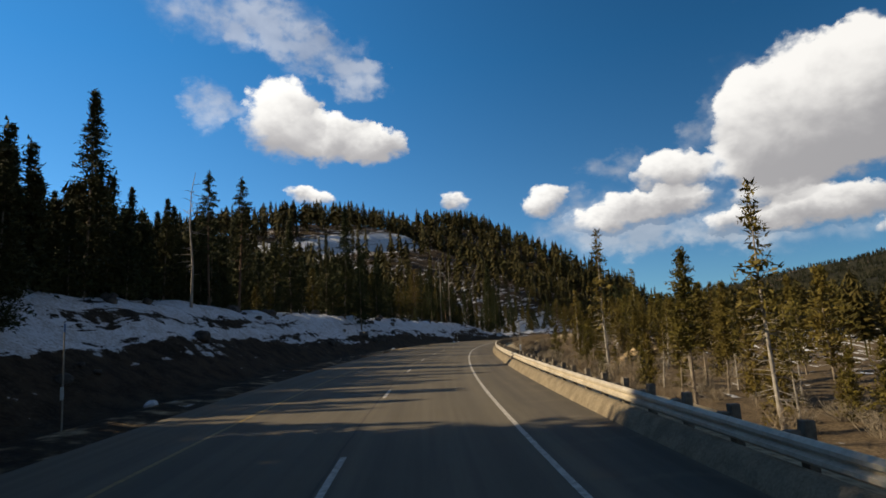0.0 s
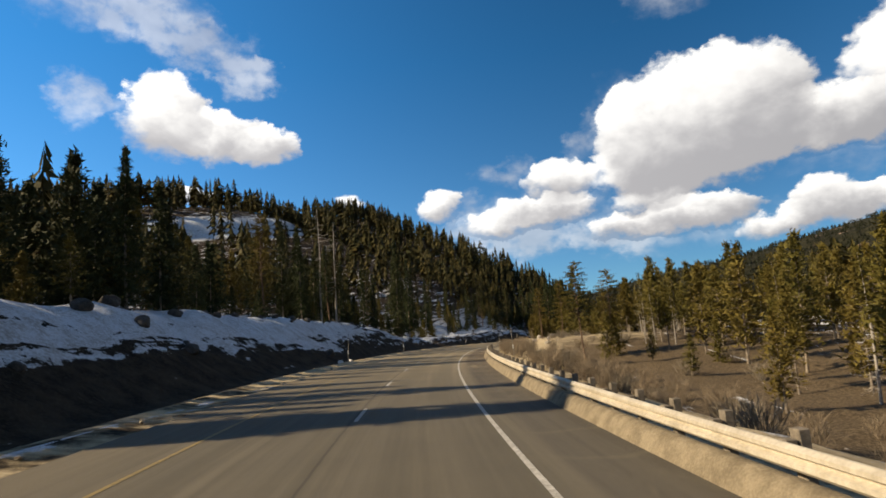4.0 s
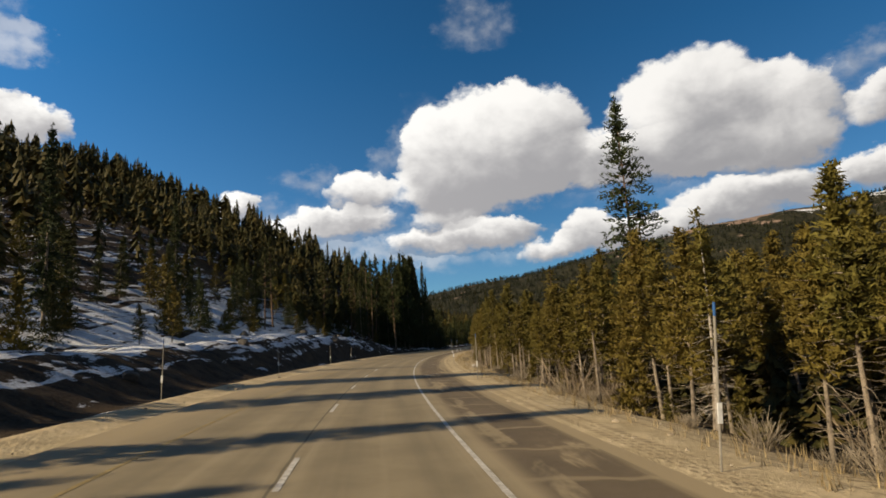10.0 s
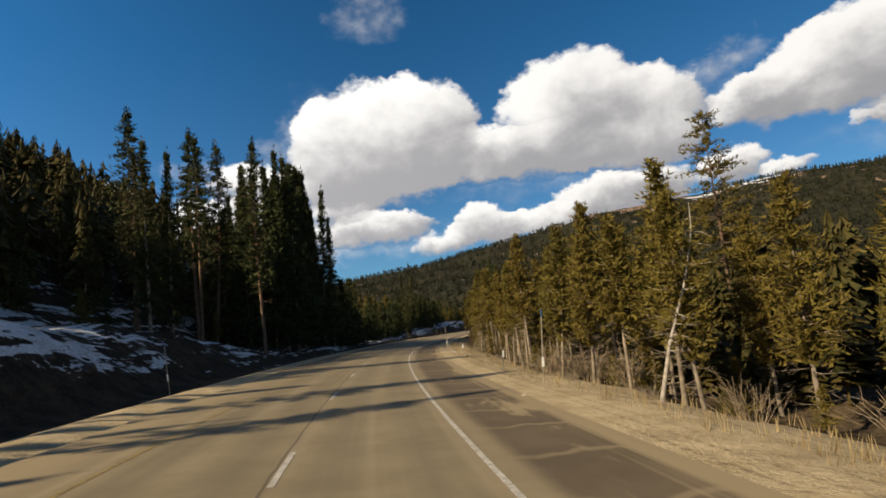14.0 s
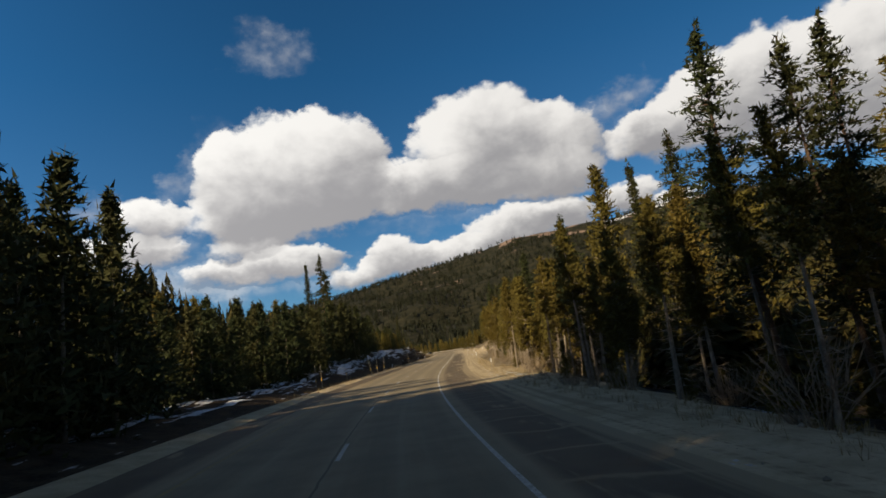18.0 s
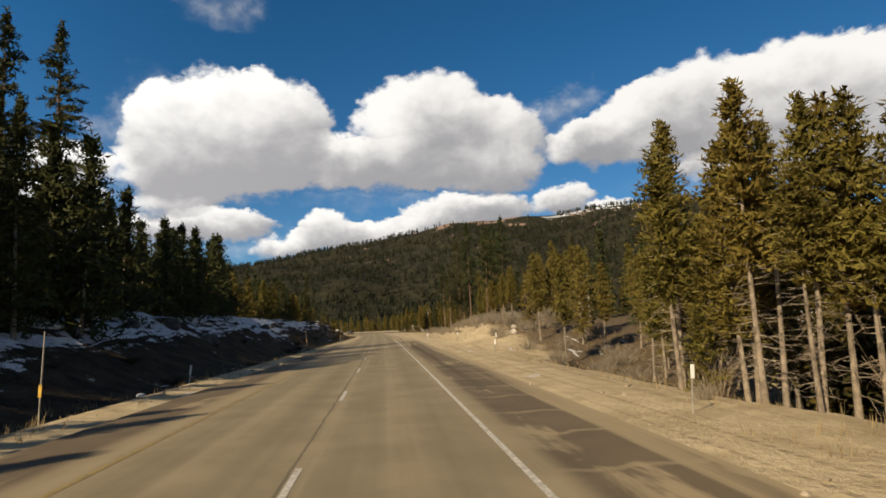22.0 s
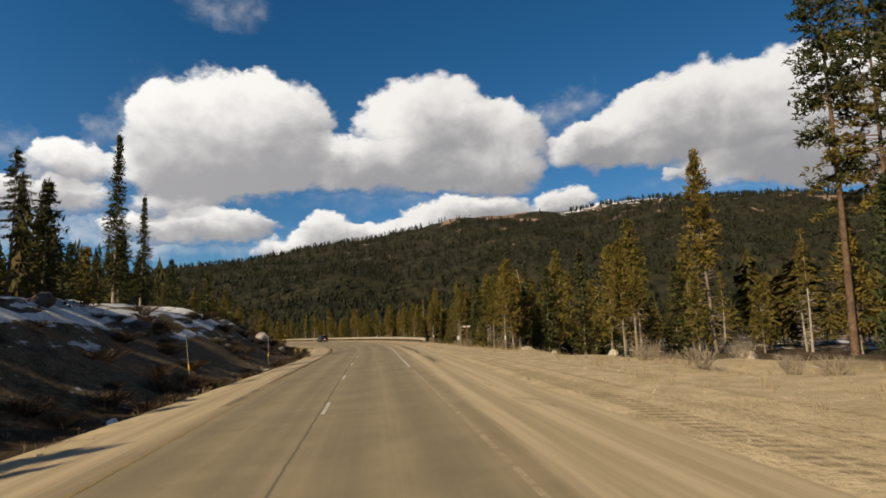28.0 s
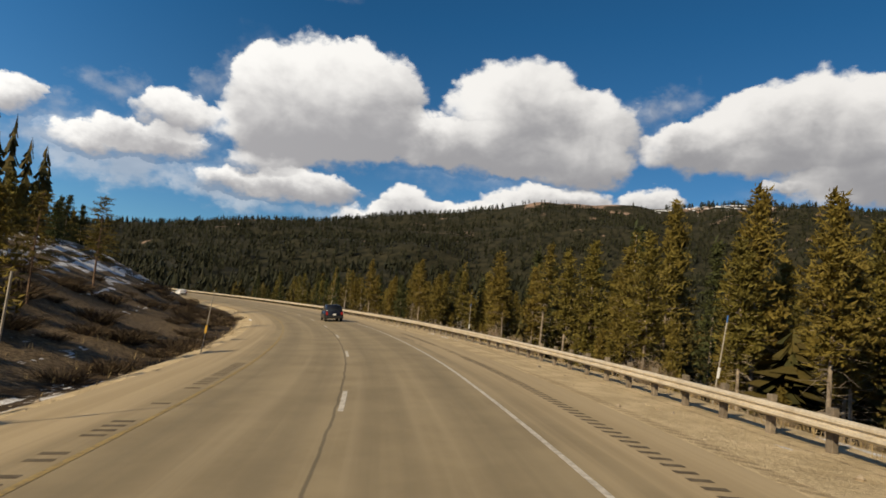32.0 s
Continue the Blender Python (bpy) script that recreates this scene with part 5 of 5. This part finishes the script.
def stone_mesh(name, seed, mat, flat=0.7):
    bm = bmesh.new()
    bmesh.ops.create_icosphere(bm, subdivisions=3, radius=0.5)
    rng = random.Random(seed)
    off = Vector((rng.uniform(0, 50), rng.uniform(0, 50), rng.uniform(0, 50)))
    for v in bm.verts:
        d = noise.noise(v.co * 2.2 + off) * 0.28 + noise.noise(v.co * 6 + off) * 0.08
        v.co *= 1 + d
        v.co.z *= flat
    for k in range(5):
        n = Vector((rng.gauss(0, 1), rng.gauss(0, 1), rng.gauss(0, 0.6))).normalized()
        for v in bm.verts:
            d = v.co.dot(n) - 0.36
            if d > 0:
                v.co -= n * d * 0.85
    me = bpy.data.meshes.new(name)
    bm.to_mesh(me)
    bm.free()
    me.materials.append(mat)
    return me


STONES = [stone_mesh("boulder", k, granite, 0.75) for k in range(5)]
DARK = [stone_mesh("boulder", 20 + k, dark_stone, 0.7) for k in range(3)]
LUMPS = [stone_mesh("snow_lump", 40 + k, old_snow, 0.6) for k in range(3)]


def stone(meshes, t, u, size, label, category="boulder", name="boulder"):
    ob = tagged(new(name, random.choice(meshes)), label, category, "stones beside the road")
    ob.matrix_basis = Matrix.Translation(spot(t, u, size * 0.12)) @ pose(0, 0, 0, random.uniform(-15, 15), random.uniform(-15, 15), random.uniform(0, 360)) @ Matrix.Diagonal((size, size * random.uniform(0.7, 1.1), size, 1))
    return ob


for t, u, s in ((7.6, 14.0, 0.9), (7.9, 12.5, 0.7), (8.15, 15.0, 0.8), (8.4, 13.0, 1.0), (8.7, 16.0, 1.1), (8.9, 12.0, 0.6), (9.2, 14.0, 1.5), (9.35, 17.5, 1.0), (9.5, 10.6, 0.8), (9.45, 20.0, 0.9), (12.4, 9.5, 0.6),
                (31.7, -13.5, 2.0), (32.1, -11.5, 1.0), (31.3, -16.5, 1.2), (24.75, 16.0, 0.8), (24.5, 14.6, 0.9), (30.45, 16.4, 1.7), (29.2, 20.0, 1.3), (29.6, 17.0, 0.7), (28.9, 26.0, 3.2), (28.75, 24.0, 1.2), (28.5, 22.0, 0.8), (29.8, 14.5, 0.5), (29.3, 15.5, 0.4)):
    stone(STONES, t, u, s, "pale weathered granite boulder half sunk in sandy ground")
rng_s = random.Random(5)
for k in range(84):
    t = rng_s.uniform(0.5, 15.5) if k < 56 else rng_s.uniform(23, 31)
    stone(DARK, t, rng_s.uniform(-21, -12.5), 0.35 + 1.6 * rng_s.random() ** 2, "dark wet boulder poking out of the snowy bank")
for k in range(46):
    stone(DARK, rng_s.uniform(0.9, 9.2), rng_s.uniform(-21.5, -17.5), 0.5 + 1.1 * rng_s.random() ** 2, "dark rock on the crest of the snowy bank")
for t, u, s in ((6.9, -9.0, 0.7), (7.05, -8.8, 0.5), (1.2, -8.9, 0.5), (29.0, -7.9, 0.5), (4.4, -8.9, 0.5), (21.2, -14, 0.9), (23.2, -9.5, 0.4)):
    stone(LUMPS, t, u, s, "lump of dirty ploughed snow at the road's edge", "snow lump", "snow_lump")

twig_brown = simple("bare_twigs", (0.16, 0.12, 0.08), (0.36, 0.28, 0.19), 3.0, 0.9, per_object=0.3)
heath_brown = simple("dark_heath", (0.030, 0.021, 0.012), (0.110, 0.075, 0.042), 3.0, 0.9, per_object=0.4)
twig_grey = simple("dry_brush", (0.17, 0.14, 0.10), (0.36, 0.30, 0.22), 3.0, 0.9, per_object=0.3)
grass_dry = simple("dry_grass", (0.19, 0.14, 0.07), (0.38, 0.29, 0.15), 3.0, 0.9)


def brush_mesh(name, seed, count, height, width, mat, thin=0.012):
    """A bush of forked bare twigs."""
    rng = np.random.default_rng(seed)
    vs, fs = [], []
    for k in range(count):
        a, r = rng.uniform(0, 6.28), rng.uniform(0, 0.3) * width
        p = np.array([math.cos(a) * r, math.sin(a) * r, -0.05])
        out = np.array([math.cos(a), math.sin(a), 0]) * rng.uniform(0.1, 0.9) * width
        tip = p + out + np.array([0, 0, height * rng.uniform(0.5, 1.0)])
        mid = p * 0.5 + tip * 0.5 + rng.normal(0, 0.08, 3) * height
        for q0, q1, w in ((p, mid, thin), (mid, tip, thin * 0.8), (mid, mid + (tip - mid) * 0.8 + rng.normal(0, 0.16, 3) * height, thin * 0.7), (tip * 0.6 + mid * 0.4, tip + rng.normal(0, 0.15, 3) * height, thin * 0.6)):
            d = q1 - q0
            s = np.cross(d, rng.normal(0, 1, 3))
            s = s / (np.linalg.norm(s) + 1e-6) * w
            o = len(vs)
            vs += [tuple(q0 + s), tuple(q0 - s), tuple(q1 - s * 0.4), tuple(q1 + s * 0.4)]
            fs.append((o, o + 1, o + 2, o + 3))
    return mesh_of(name, vs, fs, [mat])


BUSHES = {
    "willow": [brush_mesh("willow_bush", k, 90, 1.7, 0.9, twig_brown) for k in (1, 2, 3)],
    "thicket": [brush_mesh("dead_thicket", k, 46, 1.5, 1.5, twig_brown, 0.018) for k in (11, 12, 13)],
    "heath": [brush_mesh("heath_bush", k, 190, 0.5, 1.0, heath_brown, 0.013) for k in (14, 15, 16)],
    "brush": [brush_mesh("dry_bush", k, 80, 0.8, 0.7, twig_grey, 0.011) for k in (4, 5, 6)],
}


def bushes(kind, t0, t1, u0, u1, count, low, high, seed, label):
    rng = random.Random(seed)
    for k in range(count):
        me = rng.choice(BUSHES[kind])
        s = rng.uniform(low, high)
        ob = tagged(new(me.name.split(".")[0], me), label, "bush", "roadside bushes")
        ob.matrix_basis = Matrix.Translation(spot(rng.uniform(t0, t1), rng.uniform(u0, u1), -0.05)) @ pose(0, 0, 0, 0, 0, rng.uniform(0, 360)) @ Matrix.Diagonal((s, s, s * rng.uniform(0.8, 1.2), 1))


bushes("willow", 7.0, 8.0, 8.2, 11.5, 26, 0.6, 1.0, 1, "leafless grey-brown willow bush behind the guardrail")
bushes("willow", 5.2, 7.3, 8, 18, 60, 0.5, 1.0, 22, "leafless reddish-brown willow bush on the bank")
bushes("brush", 1.0, 6.5, 10, 30, 70, 0.8, 1.8, 23, "dry grey-brown brush on the river flat")
bushes("willow", -1, 5.4, 8, 24, 70, 0.5, 0.9, 2, "leafless brown willow bush below the guardrail")
bushes("thicket", 10, 22.8, 11.0, 14.5, 64, 0.6, 1.3, 3, "tangle of bare dead branches at the foot of the pines")
bushes("brush", 10, 22.8, 9.8, 11.4, 60, 0.5, 1.0, 13, "dry grey-brown brush at the foot of the pines")
bushes("brush", 23.4, 29.5, 12.5, 25, 120, 0.8, 1.7, 4, "dry grey-brown brush on the sandy rise")
bushes("brush", 24.4, 28.6, 14, 23, 70, 0.9, 1.8, 24, "dry grey-brown brush thick along the top of the sandy rise")
bushes("brush", 7.2, 9.8, 14, 24, 40, 0.7, 1.4, 14, "dry grey-brown brush on the sandy mound")
bushes("heath", 29.0, 35.5, -18, -7.5, 200, 0.6, 1.6, 5, "dark brown brush on the cut slope")
bushes("heath", 22.8, 29.0, -17, -9, 40, 0.5, 1.1, 15, "dark brown brush poking through the snowy bank")
bushes("willow", 30.3, 36, 11.8, 17, 50, 0.4, 0.8, 6, "leafless brown bush beside the pines")


def build_grass():
    rng = np.random.default_rng(4)
    spans = ((5.5, 10, 7.6, 13, 900), (10, 22.5, 8.4, 11.5, 2600), (22.5, 29, 10, 24, 2000), (29, 36, 10.8, 15, 1300), (20, 36, -11, -6.8, 1300))
    vs, fs = [], []
    for t0, t1, u0, u1, n in spans:
        p = ground_at(rng.uniform(t0, t1, n), rng.uniform(u0, u1, n), -0.02)
        for q in p:
            h = rng.uniform(0.12, 0.42)
            for _ in range(4):
                a, b = rng.uniform(0, 6.28), rng.uniform(0.1, 0.6)
                d = np.array([math.cos(a) * b * h, math.sin(a) * b * h, h])
                s = np.array([-math.sin(a), math.cos(a), 0]) * 0.012
                r = q + rng.normal(0, 0.06, 3) * np.array([1, 1, 0])
                o = len(vs)
                vs += [tuple(r + s), tuple(r - s), tuple(r + d)]
                fs.append((o, o + 1, o + 2))
    tagged(new("dry_grass", mesh_of("dry_grass", vs, fs, [grass_dry])), "tufts of dry yellow grass along the verges", "grass", kind="stuff")


build_grass()


pebble_grey = simple("sandy_pebbles", (0.20, 0.16, 0.11), (0.44, 0.36, 0.26), 2.0, 0.95)


def build_pebbles():
    """Loose stones on the verges, too many to count."""
    rng = np.random.default_rng(6)
    bm = bmesh.new()
    bmesh.ops.create_icosphere(bm, subdivisions=1, radius=1.0)
    base = np.array([v.co[:] for v in bm.verts])
    tri = np.array([[v.index for v in f.verts] for f in bm.faces])
    bm.free()
    spans = ((6.5, 10, 6.9, 18, 420), (10, 23, 6.8, 10.5, 500), (23, 30.5, 6.8, 17, 900), (30.5, 35, 6.8, 10, 200), (3, 12, -9.5, -6.3, 260), (19, 34, -9, -5.8, 320))
    vs, fs, o = [], [], 0
    for t0, t1, u0, u1, n in spans:
        p = ground_at(rng.uniform(t0, t1, n), rng.uniform(u0, u1, n), 0.0)
        size = 0.02 + 0.10 * rng.random(n) ** 4
        v = base[None] * rng.uniform(0.6, 1.3, (n, len(base), 1)) * size[:, None, None] * np.array([1.2, 1.0, 0.7])
        vs.append((v + p[:, None]).reshape(-1, 3))
        fs.append((tri[None] + (np.arange(n) * len(base))[:, None, None] + o).reshape(-1, 3))
        o += n * len(base)
    tagged(new("pebbles", mesh_of("pebbles", np.concatenate(vs), np.concatenate(fs), [pebble_grey])), "loose pale stones strewn over the sandy verges", "gravel", kind="stuff")


build_pebbles()


def build_rumble():
    groove = simple("rumble_groove", (0.075, 0.058, 0.038), (0.15, 0.12, 0.08), 5.0, 0.95)
    for du0, t0, t1, seed in ((5.0, 22.9, 25.2, 1), (4.95, 26.2, 28.2, 2), (5.5, 29.6, 34.0, 3), (-4.3, 20.6, 22.4, 4), (-4.0, 27.2, 28.4, 5), (-3.95, 29.0, 33.0, 6)):
        u0, u1 = du0 - 0.2, du0 + 0.2
        s = np.arange(np.interp(t0, TT, RUN), np.interp(t1, TT, RUN), 0.42)
        s = s[np.random.default_rng(seed).random(len(s)) * 0.3 + 0.5 * np.sin(s * 0.16 + seed) > -0.28]
        vs = []
        for du, ds in ((u0, 0), (u1, 0), (u1, 0.17), (u0, 0.17)):
            x, y, z = on_line(np.interp(s + ds, RUN, TT), np.full(len(s), du))
            vs.append(np.stack([x, y, z + 0.005], -1))
        v = np.stack(vs, 1).reshape(-1, 3)
        ob = part("rumble_strip", mesh_of("rumble_strip", v, np.arange(len(v)).reshape(-1, 4), [groove]), road, "milled rumble strip half filled with sand")
        tagged(ob, kind="stuff")


build_rumble()

# ---------------------------------------------------------------- cars
tyre_rubber = simple("tyre_rubber", (0.012, 0.012, 0.012), (0.03, 0.03, 0.03), 8.0, 0.8)
rim_steel = simple("rim_alloy", (0.25, 0.25, 0.26), (0.42, 0.42, 0.43), 8.0, 0.4, 0.8)
lamp_red = simple("red_lamp_glass", (0.22, 0.012, 0.010), (0.32, 0.02, 0.015), 8.0, 0.2)
car_glass = simple("tinted_glass", (0.012, 0.014, 0.016), (0.02, 0.022, 0.025), 2.0, 0.08, 0.0, 0.6)
trim_black = simple("black_plastic", (0.012, 0.012, 0.012), (0.03, 0.03, 0.03), 8.0, 0.6)


def car(t, u, paint_dark, paint_light, label, tall=1.68):
    """A closed car seen mostly from behind: lofted body, glazed cabin, wheels, lamps."""
    paint = simple("car_paint", paint_dark, paint_light, 1.0, 0.25, 0.2, 0.5)
    w, ln = 0.92, 4.6

    def loft(name, rings, mat):
        vs, fs = [], []
        for y, half, z0, z1, tuck in rings:
            vs += [(-half, y, z0), (-half, y, (z0 + z1) / 2), (-half * tuck, y, z1), (half * tuck, y, z1), (half, y, (z0 + z1) / 2), (half, y, z0)]
        for k in range(len(rings) - 1):
            o = k * 6
            fs += [(o + i, o + (i + 1) % 6, o + 6 + (i + 1) % 6, o + 6 + i) for i in range(6)]
        fs += [tuple(range(5, -1, -1)), tuple((len(rings) - 1) * 6 + i for i in range(6))]
        me = mesh_of(name, vs, fs, [mat], False)
        return me

    body = loft("body", [(-ln / 2, w * 0.9, 0.42, 0.95, 0.92), (-ln / 2 + 0.12, w, 0.30, 1.02, 0.95), (-0.6, w, 0.28, 1.02, 0.96), (0.9, w, 0.28, 1.0, 0.95), (1.9, w * 0.97, 0.30, 0.90, 0.92), (ln / 2, w * 0.84, 0.40, 0.72, 0.9)], paint)
    cabin = loft("cabin", [(-ln / 2 + 0.10, w * 0.93, 0.98, 1.02, 0.95), (-ln / 2 + 0.45, w * 0.90, 0.98, tall, 0.78), (-0.2, w * 0.90, 0.98, tall + 0.02, 0.78), (0.45, w * 0.9, 0.98, tall - 0.05, 0.78), (1.2, w * 0.92, 0.98, 1.0, 0.94)], paint)
    ob = tagged(new("car", body), label, "car")
    part("cabin", cabin, ob)
    part("rear_window", loft("rear_window", [(-ln / 2 + 0.12, w * 0.80, 1.06, 1.08, 0.98), (-ln / 2 + 0.405, w * 0.74, 1.07, tall - 0.10, 0.90)], car_glass), ob, "dark tinted glass")
    for side in (-1, 1):
        part("side_window", box("side_window", 0.02, 1.9, 0.38, [car_glass], 0.008), ob, "dark tinted glass", Matrix.Translation((side * 0.80, -0.6, 1.28)) @ pose(0, 0, 0, 0, side * 13, 0))
        part("tail_lamp", box("tail_lamp", 0.20, 0.06, 0.34, [lamp_red], 0.02), ob, "red tail lamp", Matrix.Translation((side * 0.74, -ln / 2 + 0.02, 0.84)))
    part("bumper", box("bumper", 1.66, 0.16, 0.24, [trim_black], 0.04), ob, "black plastic bumper", Matrix.Translation((0, -ln / 2 - 0.02, 0.46)))
    part("number_plate", box("number_plate", 0.31, 0.02, 0.16, [plate_white], 0.004), ob, "pale number plate", Matrix.Translation((0, -ln / 2 - 0.012, 0.72)))
    wheel_v, wheel_f = tube([(-0.11, 0, 0), (-0.09, 0, 0), (0.09, 0, 0), (0.11, 0, 0)], [0.27, 0.34, 0.34, 0.27], 20)
    tyre = mesh_of("wheel", wheel_v, wheel_f, [tyre_rubber], False)
    rim_v, rim_f = tube([(-0.115, 0, 0), (0.115, 0, 0)], [0.21, 0.21], 16)
    rim = mesh_of("rim", rim_v, rim_f, [rim_steel], False)
    for x in (-0.80, 0.80):
        for y in (-1.42, 1.42):
            wheel = part("wheel", tyre, ob, m=Matrix.Translation((x, y, 0.34)))
            part("rim", rim, wheel, "silver rim")
    x, y, z = on_line(t, u)
    ob.matrix_basis = Matrix.Translation((float(x), float(y), float(z))) @ Matrix.Rotation(float(np.interp(t, TT, HEAD)), 4, "Z") @ pose(0, 0, 0, 0, -float(np.degrees(np.interp(t, TT, TILT))), 0)
    return ob


car(34.75, 1.75, (0.010, 0.012, 0.018), (0.02, 0.023, 0.032), "dark blue estate car driving ahead in the inner lane")
car(39.4, -1.9, (0.60, 0.60, 0.60), (0.75, 0.75, 0.75), "white car far ahead in the outer lane", 1.5)


# ---------------------------------------------------------------- odd things beside the road
def sand_bluff(t, u, size, seed):
    me = stone_mesh("sand_bluff", seed, bluff_sand, 0.8)
    ob = tagged(new("sand_bluff", me), "bare eroded bluff of pale orange sand above the river", "sand bluff", "bluffs on the river flat")
    ob.matrix_basis = Matrix.Translation(spot(t, u, size * 0.05)) @ pose(0, 0, 0, 0, 0, 40 * seed) @ Matrix.Diagonal((size * 1.5, size, size * 0.75, 1))


bluff_sand = simple("eroded_sand", (0.30, 0.20, 0.10), (0.58, 0.43, 0.25), 0.6, 0.95, relief=0.9)
for t, u, size in ((4.55, 24.0, 2.6), (4.7, 26.0, 3.2), (4.62, 25.0, 1.8), (4.95, 27.5, 2.8), (4.3, 22.5, 2.2), (4.38, 23.5, 1.6), (5.2, 29.0, 3.2), (5.1, 31.0, 3.0)):
    sand_bluff(t, u, size, int(t * 100))

post_red = simple("red_brown_timber", (0.12, 0.045, 0.02), (0.24, 0.10, 0.05), 4.0, 0.85)


def cross_post(t, u):
    ob = tagged(new("timber_post", box("timber_post", 0.16, 0.16, 3.6, [post_red])), "short red-brown timber post with a pale crossbar", "post")
    part("crossbar", box("crossbar", 1.1, 0.12, 0.16, [plate_white], 0.02), ob, "pale crossbar", Matrix.Translation((0, 0, 1.75)))
    ob.matrix_basis = Matrix.Translation(spot(t, u, 1.5)) @ Matrix.Rotation(float(np.interp(t, TT, HEAD)), 4, "Z")


cross_post(31.6, 15.2)
